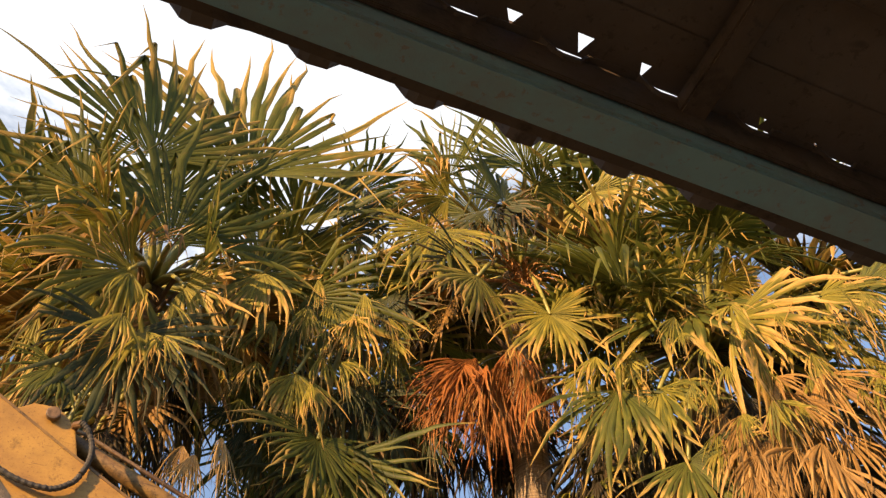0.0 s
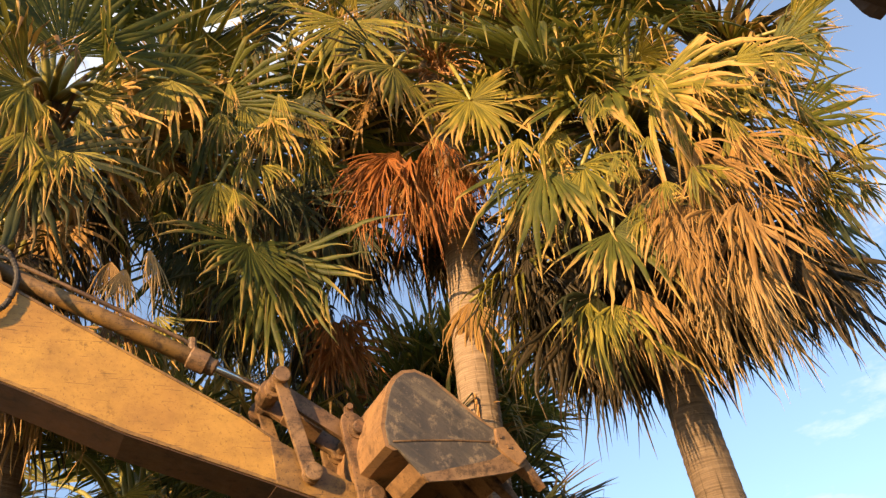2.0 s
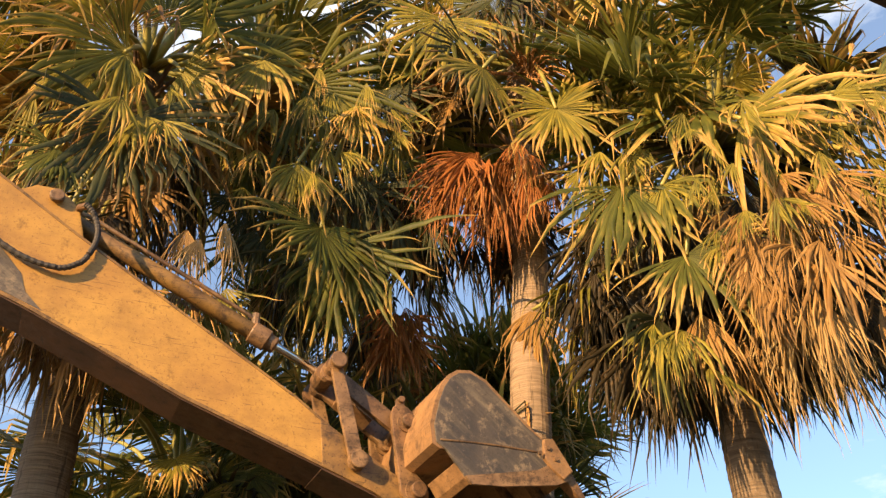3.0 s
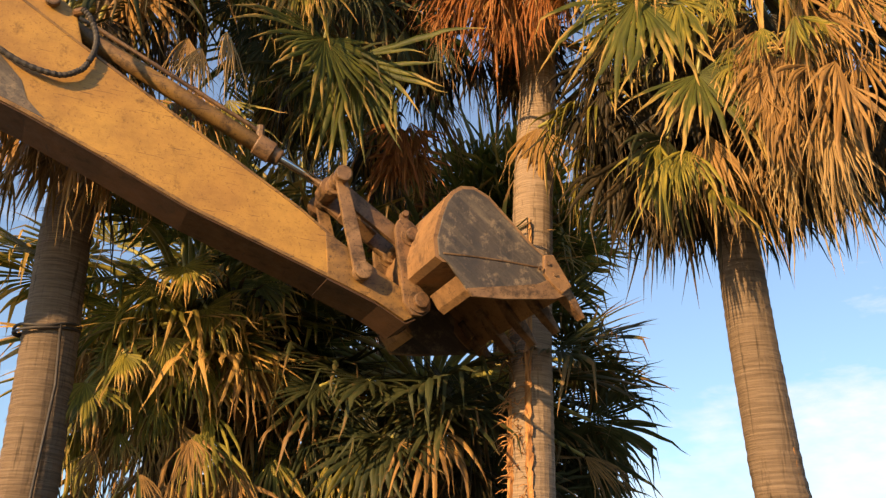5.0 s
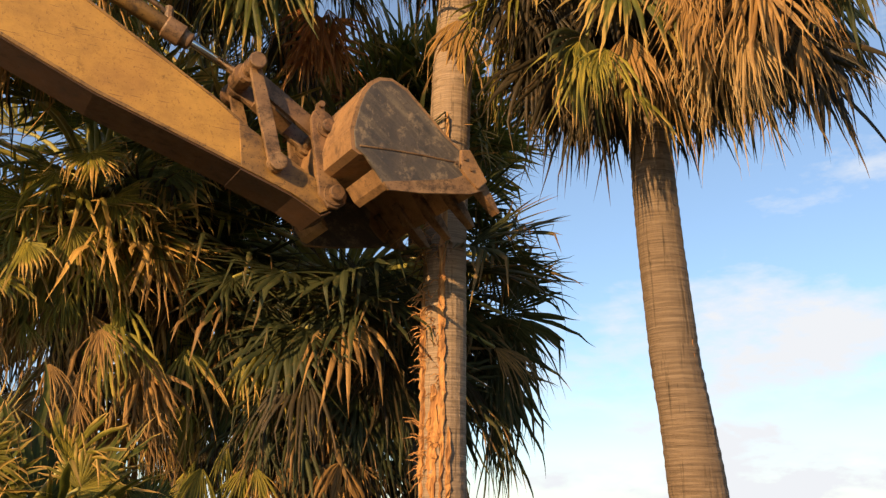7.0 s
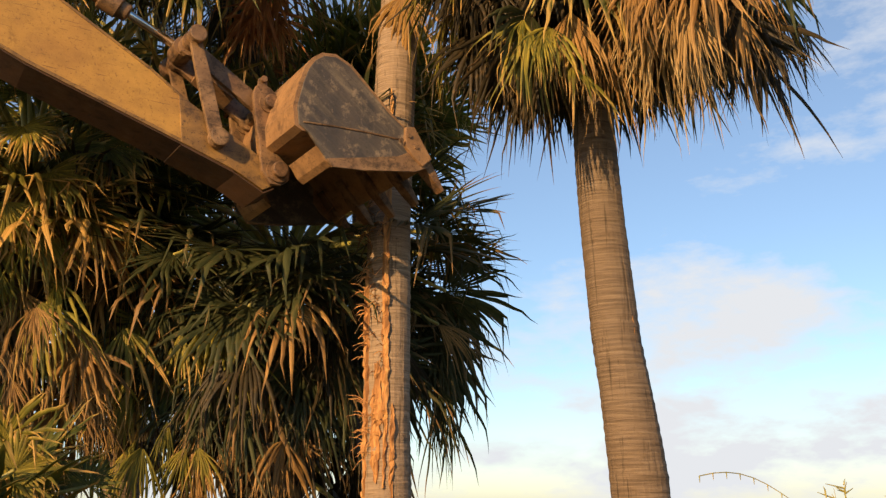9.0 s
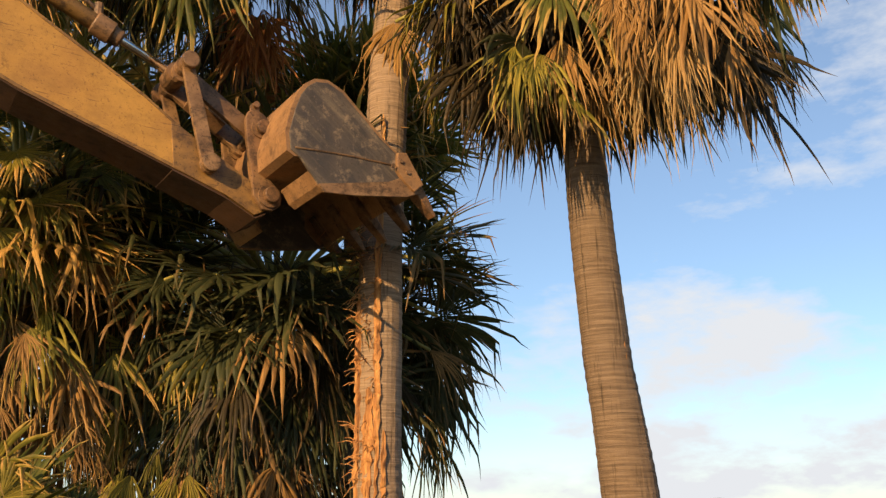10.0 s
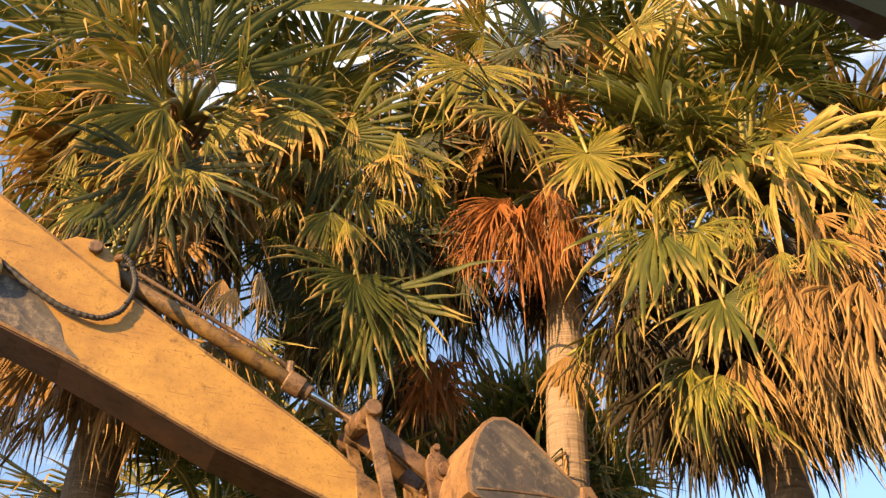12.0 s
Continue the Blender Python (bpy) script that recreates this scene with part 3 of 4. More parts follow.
HERO_C2 = [
    (26.4, 35.9, 6.0, 26.4, 30.6, 150, 0.70, 2),
    (29.3, 32.5, 6.2, 29.1, 28.1, 120, 0.70, 2),
    (18.0, 37.8, 6.2, 17.4, 34.0, 140, 0.60, 1),
    (34.3, 39.8, 6.6, 38.8, 38.1, 190, 0.40, 0),
    (33.3, 35.4, 6.6, 36.2, 32.3, 160, 0.50, 0),
    (21.5, 33.8, 6.1, 23.2, 31.7, 180, 0.50, 1),
    (16.2, 29.7, 6.4, 14.6, 25.3, 120, 0.70, 4),
    (18.9, 29.7, 6.3, 18.8, 24.6, 110, 0.70, 2),
    (27.5, 28.5, 6.9, 26.9, 24.3, 140, 0.60, 0),
]
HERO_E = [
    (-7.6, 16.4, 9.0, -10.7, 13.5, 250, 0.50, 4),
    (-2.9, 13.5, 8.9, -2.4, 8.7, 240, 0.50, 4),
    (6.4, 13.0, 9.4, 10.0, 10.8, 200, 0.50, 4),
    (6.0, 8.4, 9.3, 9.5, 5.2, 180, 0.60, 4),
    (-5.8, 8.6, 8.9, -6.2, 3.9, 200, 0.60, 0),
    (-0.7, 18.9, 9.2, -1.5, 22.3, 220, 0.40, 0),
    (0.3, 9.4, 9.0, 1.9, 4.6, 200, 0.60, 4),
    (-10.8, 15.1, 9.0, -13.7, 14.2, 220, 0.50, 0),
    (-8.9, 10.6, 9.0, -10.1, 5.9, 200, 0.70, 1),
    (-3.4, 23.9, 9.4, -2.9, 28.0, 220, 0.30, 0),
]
HERO_G = [
    (-16.7, 21.4, 7.5, -15.1, 19.7, 200, 0.40, 1),
    (-19.6, 15.8, 7.8, -20.8, 13.3, 200, 0.60, 1),
    (-21.5, 13.9, 7.8, -21.0, 10.7, 160, 0.80, 1),
    (-17.6, 9.0, 7.7, -16.3, 6.2, 120, 0.80, 2),
    (-14.0, 20.5, 8.1, -11.7, 19.3, 220, 0.50, 0),
    (-12.9, 17.5, 8.2, -9.8, 14.9, 220, 0.50, 0),
    (-15.0, 11.2, 7.8, -14.3, 7.9, 140, 0.80, 2),
    (-20.3, 10.1, 7.8, -21.2, 7.5, 150, 0.80, 2),
    (-18.5, 20.0, 7.8, -20.5, 17.8, 200, 0.50, 1),
    (-15.0, 19.0, 7.9, -13.0, 16.6, 200, 0.60, 1),
    (-20.0, 18.2, 8.0, -22.2, 15.6, 180, 0.70, 1),
    (-17.2, 17.0, 7.9, -16.8, 13.4, 170, 0.80, 1),
    (-12.0, 21.0, 8.0, -9.6, 18.6, 200, 0.60, 0),
]
HERO_H = [
    (-20.8, 3.6, 6.0, -18.5, 6.2, 240, 0.30, 1),
    (-16.0, 3.4, 6.1, -12.3, 4.5, 200, 0.30, 1),
    (-15.2, 2.0, 6.0, -12.1, 3.9, 240, 0.30, 1),
    (-11.3, 1.1, 6.3, -10.2, 2.9, 200, 0.30, 0),
]

ax, ay = plan(-24.1, 7.8)
a0x, a0y = plan(-23.6, 7.8)
palm_a = palm("tall fan palm with big green leaves and dry skirt", (ax, ay, 0), [(a0x + 0.03, a0y, -0.1), (a0x, a0y, 3.0), (ax, ay, 4.7), (ax, ay, 8.9)], [0.26, 0.225, 0.21, 0.20], 1)
heart = (ax, ay, 9.0)
crown(palm_a, 11, heart, 46, 1.5, 1.2, low=125, clear=True)
stubs(palm_a, 16, ax, ay, 7.6, 8.8, 22, 0.7)
skirt(palm_a, 12, ax, ay, 5.0, 8.0, 50, 0.85, 1.05)
front_leaves(palm_a, 13, heart, HERO_A)
rags(palm_a, 14, at(-26.0, 29.0, 7.2), 1.4, 0.9, 30, 0.8, LEAF_DRY)
rags(palm_a, 17, at(-26.9, 41.9, 6.5), 1.4, 0.9, 18, 0.6, LEAF_YELLOW)
rags(palm_a, 15, at(-18.0, 29.5, 7.2), 1.2, 0.7, 16, 0.7, LEAF_YELLOW)
ring = [Vector((ax + 0.25 * math.cos(k * math.tau / 24), ay + 0.25 * math.sin(k * math.tau / 24), 3.9 + 0.04 * math.sin(k * math.tau / 24 + 0.6))) for k in range(25)]
ring2 = [p + Vector((0, 0, 0.03 + 0.015 * math.sin(i * 0.9))) for i, p in enumerate(ring)]
cable = join(tube(ring, 0.013, 6), tube(ring2, 0.013, 6), tube([ring2[21], ring2[21] + Vector((0.06, -0.03, -0.5)), ring2[21] + Vector((0.03, -0.05, -1.6)), ring2[21] + Vector((0.0, -0.02, -3.8))], 0.012, 6))
tagged(part("cable", cable, RUBBER, None, "dark cable tied round a palm trunk", True), category="cable")

bx, by = plan(6.0, 8.0)
b2x, b2y = plan(7.1, 8.0)
TRUNK_B = [(bx + 0.01, by, -0.1), (bx, by, 2.2), (bx + 0.015, by, 3.1), (bx + 0.03, by, 4.1), (bx + 0.095, by, 5.6), (bx + 0.13, by, 6.2), (b2x + 0.03, b2y, 6.9), (b2x + 0.1, b2y, 9.9)]
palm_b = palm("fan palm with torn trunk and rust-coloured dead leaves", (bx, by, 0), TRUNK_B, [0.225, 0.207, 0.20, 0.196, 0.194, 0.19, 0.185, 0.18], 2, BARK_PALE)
heart = (b2x + 0.15, b2y, 9.9)
crown(palm_b, 21, heart, 60, 1.35, 1.05, low=115, clear=True)
stubs(palm_b, 27, b2x + 0.1, b2y, 7.5, 9.0, 26, 0.8)
skirt(palm_b, 22, b2x, b2y + 0.15, 6.75, 8.4, 40, 0.62, 0.75, rust=0.25, yellow=0.05, flare=0.7, shade_share=0.7, gap=True)
front_leaves(palm_b, 23, heart, HERO_B)
front_leaves(palm_b, 24, (b2x, b2y, 7.6), HERO_RUST * 3, tilt=0.7, stray=0.5)
# near-black strips paint the shade behind the rust-coloured leaves
rags(palm_b, 28, at(3.2, 36.0, 8.3), 1.3, 0.5, 26, 0.8, LEAF_DEAD_SHADE)
rags(palm_b, 25, at(7.1, 40.2, 7.4), 0.9, 0.5, 12, 0.5, LEAF_DRY)

# torn strips of bark and wood on its trunk
def torn_strip(seed, a0, z0, z1, width):
    rng = np.random.default_rng(seed)
    verts, faces = [], []
    n = int((z1 - z0) / 0.05)
    for i in range(n + 1):
        z = z0 + (z1 - z0) * i / n
        r = 0.203 + rng.uniform(0.0, 0.022)
        x0 = np.interp(z, [p[2] for p in TRUNK_B], [p[0] for p in TRUNK_B])
        env = min(1, 4 * i / n, 4 * (n - i) / n) * 0.7 + 0.3
        wl, wr = width * env * rng.uniform(0.7, 1.3), width * env * rng.uniform(0.6, 1.4)
        mid = a0 + 0.03 * math.sin(z * 3.1) + rng.normal(0, 0.018)
        for da, dr in ((-wl, -0.02), (-wl * 0.9, 0.012), (0, rng.uniform(0.0, 0.03)), (wr * 0.9, 0.012), (wr, -0.02)):
            ang = mid + da / 0.21
            verts.append((x0 + (r + dr) * math.cos(ang), by + (r + dr) * math.sin(ang), z + rng.normal(0, 0.012)))
    for i in range(n):
        for k in range(4):
            faces.append((i * 5 + k, i * 5 + k + 1, i * 5 + k + 6, i * 5 + k + 5))
    pydata("torn_strip", verts, faces, FIBRE, palm_b, "raw orange fibre torn from the trunk")


FACE = -math.pi / 2
torn_strip(201, FACE - 0.20, 1.7, 5.3, 0.030)
torn_strip(202, FACE - 1.15, 1.5, 3.6, 0.028)
torn_strip(203, FACE - 0.55, 1.75, 2.75, 0.05)
torn_strip(204, FACE + 0.10, 1.6, 2.4, 0.020)
torn_strip(205, FACE - 0.1, 4.7, 5.0, 0.03)
rng = np.random.default_rng(206)
tuft = []
for k in range(150):
    a = FACE - rng.uniform(0.1, 1.5)
    p = Vector((bx + 0.2 * math.cos(a), by + 0.2 * math.sin(a), rng.choice([4.55, 4.1, 3.5, 2.2, 3.0]) + rng.normal(0, 0.16)))
    q = p + Vector((math.cos(a) * rng.uniform(0.02, 0.12) - rng.uniform(0, 0.10), math.sin(a) * rng.uniform(0.02, 0.12), rng.uniform(-0.12, 0.06)))
    tuft.append(tube([p, p.lerp(q, 0.5) + Vector((0, 0, 0.02)), q], [0.006, 0.005, 0.002], 3))
for k in range(130):
    p = Vector((bx - 0.16 - abs(rng.normal(0, 0.10)), by - 0.12 + rng.normal(0, 0.06), 4.5 + rng.normal(0, 0.22)))
    q = p + Vector((rng.normal(-0.06, 0.08), rng.normal(0, 0.06), rng.normal(-0.08, 0.12)))
    tuft.append(tube([p, p.lerp(q, 0.5) + Vector((0.02, 0, 0.03)), q], [0.005, 0.004, 0.002], 3))
tagged(part("bark_fibre", join(*tuft), FIBRE, palm_b, "loose brown fibre"), kind="stuff")

# red-brown flower stalks in the crown and a long dry one that sticks out
rng = np.random.default_rng(26)
twigs = []
heart_b = at(8.5, 45.7, 7.3)
for k in range(46):
    q = heart_b + Vector((rng.normal(0, 0.22), rng.normal(-0.25, 0.15), rng.normal(-0.1, 0.22)))
    mid_p = heart_b.lerp(q, 0.6) + Vector((0, 0, 0.1))
    twigs.append(tube([heart_b, mid_p, q, q + Vector((rng.normal(0, 0.08), rng.normal(0, 0.05), -0.12))], [0.014, 0.01, 0.008, 0.004], 5))
tagged(part("flower_stalk", join(*twigs), FIBRE, palm_b, "red-brown dry flower stalks"), kind="stuff")
part("long_stalk", tube([heart_b, at(4.4, 46.1, 7.0), at(-1.8, 45.0, 6.9)], [0.022, 0.018, 0.01], 7), FIBRE, palm_b, "long dry orange stalk", True)

cx, cy = plan(21.35, 7.4)
c2x, c2y = plan(20.0, 7.4)
TRUNK_C = [(*plan(az, 7.4), z) for az, z in ((21.6, -0.1), (21.3, 1.75), (20.85, 2.45), (20.5, 2.85), (20.3, 3.4), (20.15, 3.8), (20.03, 4.3), (19.97, 4.8), (20.07, 5.35))] + [(c2x + 0.2, c2y, 7.7)]
palm_c = palm("fan palm with wide skirt of dry leaves", (cx, cy, 0), TRUNK_C, [0.245, 0.225, 0.205, 0.197, 0.19, 0.187, 0.183, 0.178, 0.17, 0.17], 3)
heart = (c2x + 0.35, c2y, 7.7)
crown(palm_c, 31, heart, 56, 1.4, 1.05, low=130, yellow_from=0.65, dry_from=1.2, shade_share=0.25)
skirt(palm_c, 32, c2x + 0.15, c2y, 4.9, 6.3, 110, 1.4, 1.05, flare=0.8, yellow=0.15, green=0.1, shade_share=0.92, gap=True)
skirt(palm_c, 34, c2x + 0.25, c2y + 0.3, 5.25, 6.2, 100, 1.75, 1.0, flare=0.9, yellow=0.1, green=0.25, shade_share=0.9, gap=True)
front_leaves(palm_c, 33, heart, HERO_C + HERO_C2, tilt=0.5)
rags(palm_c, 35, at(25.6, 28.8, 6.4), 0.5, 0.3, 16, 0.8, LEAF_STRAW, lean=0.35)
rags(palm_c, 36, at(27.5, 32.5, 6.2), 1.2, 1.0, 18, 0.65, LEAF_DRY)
# the near-black mats here and below paint the shade inside the skirt
rags(palm_c, 37, at(16.0, 27.8, 7.3), 0.95, 0.7, 36, 0.85, LEAF_DEAD_SHADE)
rags(palm_c, 38, at(27.4, 29.2, 6.9), 1.3, 0.7, 34, 0.85, LEAF_DEAD_SHADE)
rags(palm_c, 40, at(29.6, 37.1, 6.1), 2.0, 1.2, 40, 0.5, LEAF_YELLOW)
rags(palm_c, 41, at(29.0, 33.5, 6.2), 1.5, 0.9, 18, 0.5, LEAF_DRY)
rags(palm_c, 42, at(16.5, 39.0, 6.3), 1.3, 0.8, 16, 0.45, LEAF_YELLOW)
rags(palm_c, 43, at(15.5, 33.0, 7.1), 1.4, 1.0, 46, 0.75, LEAF_DEAD_SHADE)
rags(palm_c, 44, at(22.5, 33.5, 6.7), 1.2, 0.8, 40, 0.7, LEAF_DEAD_SHADE)
rags(palm_c, 39, at(17.0, 28.0, 6.3), 0.6, 0.5, 9, 0.7, LEAF_YELLOW)

dx, dy = plan(-2.8, 10.0)
d0x, d0y = plan(-2.4, 12.0)
d2x, d2y = plan(-7.0, 8.9)
palm_d = palm("leaning fan palm with dark green crown", (d0x, d0y, 0), [(d0x, d0y, -0.1), (dx, dy, 6.2), (d2x, d2y, 9.6)], [0.22, 0.18, 0.18], 4)
heart = (d2x, d2y, 9.6)
crown(palm_d, 41, heart, 44, 1.45, 1.15, low=140, dry_from=1.0, clear=True)
stubs(palm_d, 45, d2x, d2y, 7.8, 8.8, 18, 0.7)
skirt(palm_d, 42, dx, dy, 5.4, 7.6, 18, 0.4, 0.9, rust=0.5)
skirt(palm_d, 44, d2x, d2y, 5.9, 8.4, 36, 1.6, 1.1, flare=0.7, yellow=0.1, green=0.7, shade_share=0.35)
front_leaves(palm_d, 43, heart, HERO_D)
rags(palm_d, 47, at(-10.5, 42.1, 7.0), 2.0, 1.4, 26, 0.6, LEAF_YELLOW)
# darkened green strips paint shade under this crown
rags(palm_d, 48, at(-7.7, 37.1, 7.4), 2.2, 1.2, 34, 0.7, LEAF_SHADE_GREEN)
rags(palm_d, 46, at(-2.6, 30.3, 8.2), 0.35, 0.4, 14, 0.6, LEAF_RUST)

ex, ey = plan(-0.5, 9.7)
palm_e = palm("low fan palm with dense green crown, its shade painted in", (ex, ey, 0), [(ex, ey, -0.1), (ex, ey, 4.0)], [0.26, 0.22], 5)
heart = (ex, ey, 4.0)
# this crown's shade is painted: its green is darker than sunlit leaves
crown(palm_e, 51, heart, 110, 1.7, 0.9, low=152, high=42.0, dry_from=1.15, yellow_from=1.02, green=LEAF_SHADE_GREEN)
skirt(palm_e, 52, ex, ey, 0.3, 3.4, 60, 1.6, 1.0, green=0.2, yellow=0.05, shade_share=0.9)
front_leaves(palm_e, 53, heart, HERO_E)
rags(palm_e, 54, at(-3.5, 11.0, 8.7), 2.4, 1.8, 50, 0.85, LEAF_SHADE_GREEN)
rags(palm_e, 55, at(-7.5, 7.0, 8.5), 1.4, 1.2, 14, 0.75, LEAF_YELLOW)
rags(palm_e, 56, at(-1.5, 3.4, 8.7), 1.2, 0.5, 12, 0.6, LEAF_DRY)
rags(palm_e, 57, at(8.0, 9.5, 9.6), 1.0, 1.5, 26, 0.9, LEAF_SHADE_GREEN)

fx, fy = plan(4.6, 11.5)
palm_f = palm("fan palm with small round crown", (fx, fy, 0), [(fx, fy, -0.1), (fx, fy, 6.5)], [0.2, 0.16], 6)
crown(palm_f, 61, (fx, fy, 6.4), 40, 0.95, 1.15, low=115, high=5.0, dry_from=1.2, yellow_from=1.1, droop=0.12, shade_share=0.0)

gx, gy = plan(-16.0, 9.2)
palm_g = palm("fan palm with yellowing sunlit crown", (gx, gy, 0), [(gx, gy, -0.1), (gx, gy, 4.6)], [0.26, 0.2], 7)
heart = (gx, gy, 4.6)
crown(palm_g, 71, heart, 60, 1.3, 0.95, low=145, dry_from=0.95, yellow_from=0.4)
skirt(palm_g, 72, gx, gy, 0.6, 4.2, 60, 1.2, 1.0, yellow=0.15)
rags(palm_g, 74, at(-16.5, 9.0, 8.3), 1.4, 1.0, 34, 0.75, LEAF_DRY)
rags(palm_g, 75, at(-19.0, 14.0, 8.3), 1.4, 1.1, 30, 0.75, LEAF_YELLOW)
front_leaves(palm_g, 73, heart, HERO_G)

# a palm that closes the gap between the two low ones
jx, jy = plan(-9.5, 12.0)
palm_j = palm("fan palm with dark hanging leaves in the shade", (jx, jy, 0), [(jx, jy, -0.1), (jx, jy, 7.0)], [0.24, 0.19], 10)
# shade here is in the leaf colour too
crown(palm_j, 101, (jx, jy, 7.0), 60, 1.5, 1.0, low=145, dry_from=1.0, green=LEAF_SHADE_GREEN)
skirt(palm_j, 102, jx, jy, 1.5, 6.2, 60, 1.3, 1.1, rust=0.05, green=0.4, yellow=0.1, shade_share=0.6)

hx, hy = plan(-19.5, 6.6)
palm_h = palm("young low fan palm with bright green leaves", (hx, hy, 0), [(hx, hy, -0.1), (hx, hy, 1.1)], [0.2, 0.16], 8)
heart = (hx, hy, 1.1)
crown(palm_h, 81, heart, 24, 0.75, 0.85, low=100, dry_from=1.3, yellow_from=0.8)
front_leaves(palm_h, 83, heart, HERO_H)

ix, iy = plan(-33.0, 13.5)
palm_i = palm("fan palm with dark crown beyond the digger", (ix, iy, 0), [(ix, iy, -0.1), (ix, iy, 9.3)], [0.24, 0.19], 9)
crown(palm_i, 91, (ix, iy, 9.3), 44, 1.35, 1.1, low=130)
skirt(palm_i, 92, ix, iy, 6.0, 8.6, 24, 0.8, 1.0)


# ---- digger ----
U = Vector((-0.914, -0.407, 0)).normalized()
W = Vector((-0.407, 0.914, 0)).normalized()


def dig(u, off, z):
    """A place on the digger: u along the stick, off across it, z up."""
    p = Vector((0.495, 6.58, 0)) + U * u + W * off
    return Vector((p.x, p.y, z))


def arc(cu, cz, r, a0, a1, n):
    return [(cu + r * math.cos(radians(a0 + (a1 - a0) * k / n)), cz + r * math.sin(radians(a0 + (a1 - a0) * k / n))) for k in range(n + 1)]


def bar(u0, z0, u1, z1, r0, r1, waist=0.7):
    """The outline of a link: two round ends and a narrower middle."""
    a = math.degrees(math.atan2(z1 - z0, u1 - u0))
    ends0 = arc(u0, z0, r0, a + 50, a + 310, 9)
    ends1 = arc(u1, z1, r1, a - 130, a + 130, 9)
    m = Vector(((u0 + u1) / 2, (z0 + z1) / 2))
    d = Vector((-(z1 - z0), u1 - u0)).normalized() * (r0 + r1) / 2 * waist
    return ends0 + [(m.x - d.x, m.y - d.y)] + ends1 + [(m.x + d.x, m.y + d.y)]


def pin(u, z, off0, off1, r, head=0.0):
    bm = tube([dig(u, off0, z), dig(u, off1, z)], r, 20)
    if head:
        bm = join(bm, tube([dig(u, off0 - 0.03, z), dig(u, off0 - 0.026, z), dig(u, off0 + 0.01, z)], [head * 0.85, head, head], 20))
    return bm


digger = thing("excavator", dig(10.2, 0.56, 0), "yellow excavator with raised stick and worn bucket", "excavator")
S0, S1 = 0.35, 0.77
STICK = [(0.585, 3.93), (0.66, 3.90), (0.87, 4.012), (1.42, 4.195), (2.366, 4.50), (3.0, 4.765), (3.55, 4.98), (4.084, 5.16), (4.6, 5.42), (5.3, 6.05), (5.4, 6.42), (5.1, 6.45),
         (4.75, 6.42), (4.342, 6.25), (3.346, 5.66), (2.306, 5.08), (1.54, 4.655), (1.21, 4.43), (0.70, 4.14), (0.60, 4.06)]
stick = part("stick", prism(STICK, dig, S0, S1, 0.008), YELLOW, digger, "yellow painted steel stick with scratches")
# welded flanges along the edges of the stick, a rib and a wear plate
for zed, name in ((0.0, "flange"), (1.0, "flange")):
    pts = [(1.21, 4.43), (1.54, 4.655), (2.306, 5.08), (3.346, 5.66), (4.342, 6.25), (4.75, 6.42)] if zed else [(0.87, 4.012), (1.42, 4.195), (2.366, 4.50), (3.0, 4.765), (3.55, 4.98), (4.084, 5.16)]
    strip = [(u, z + (0.012 if zed else 0.014)) for u, z in pts] + [(u, z - (0.012 if zed else 0.014)) for u, z in pts[::-1]]
    part(name, prism(strip, dig, S0 - 0.006, S1 + 0.006, 0.003), NOSE, stick)
# added thin sheet below the stick, its dark colour stands for shade
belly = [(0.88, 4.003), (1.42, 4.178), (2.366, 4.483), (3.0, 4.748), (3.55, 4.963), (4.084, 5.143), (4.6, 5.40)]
part("underside_shade", prism(belly + [(u, z - 0.009) for u, z in belly[::-1]], dig, S0 + 0.005, S1 - 0.005), SHADE_BROWN, stick, "red-brown underside sheet with its shade painted dark")
part("stick_nose", prism([(0.572, 3.93), (0.65, 3.885), (0.87, 3.998), (1.29, 4.14), (1.33, 4.50), (1.21, 4.445), (0.70, 4.155), (0.585, 4.07)], dig, S0 - 0.010, S1 + 0.010, 0.006), NOSE, stick, "brown worn steel nose of the stick")
# the same shade-coloured sheet under the nose
part("underside_shade", prism([(0.56, 3.92), (0.645, 3.872), (0.87, 3.986), (1.29, 4.128), (1.29, 4.119), (0.87, 3.977), (0.643, 3.862), (0.552, 3.915)], dig, S0 + 0.002, S1 - 0.002), SHADE_BROWN, stick, "red-brown underside sheet with its shade painted dark")
part("weld_rib", tube([dig(1.28, S0 - 0.002, 4.18), dig(1.30, S0 - 0.002, 4.44)], 0.008, 6), RUST, stick)
part("bare_patch", prism([(3.42, 4.955), (4.05, 5.165), (4.30, 5.33), (4.25, 5.56), (3.95, 5.50), (3.78, 5.38), (3.62, 5.22), (3.56, 5.08)], dig, S0 - 0.004, S0 + 0.01), WORN, stick, "bare worn patch of steel")

# bucket: two side plates, a shell bent round between them, lip and teeth
B0, B1 = -0.24, 1.38
BACK = [(0.63, 4.215), (0.646, 4.351), (0.604, 4.543), (0.56, 4.67), (0.51, 4.75), (0.443, 4.803), (0.347, 4.82), (0.225, 4.77), (0.053, 4.616), (-0.12, 4.461)]
SIDE = [(0.412, 3.992), (0.551, 4.167)] + BACK + [(-0.27, 4.36), (-0.393, 4.205), (-0.472, 4.093), (-0.337, 4.041), (0.107, 3.969), (0.365, 3.947)]
SHELL = [(0.34, 4.225), (0.60, 4.205)] + BACK + [(-0.27, 4.34), (-0.47, 4.10)]


def inset(path, d):
    out = []
    for i, (u, z) in enumerate(path):
        a, b = path[max(i - 1, 0)], path[min(i + 1, len(path) - 1)]
        t = Vector((b[0] - a[0], b[1] - a[1])).normalized()
        out.append((u + t.y * d * -1, z + t.x * d))
    return out


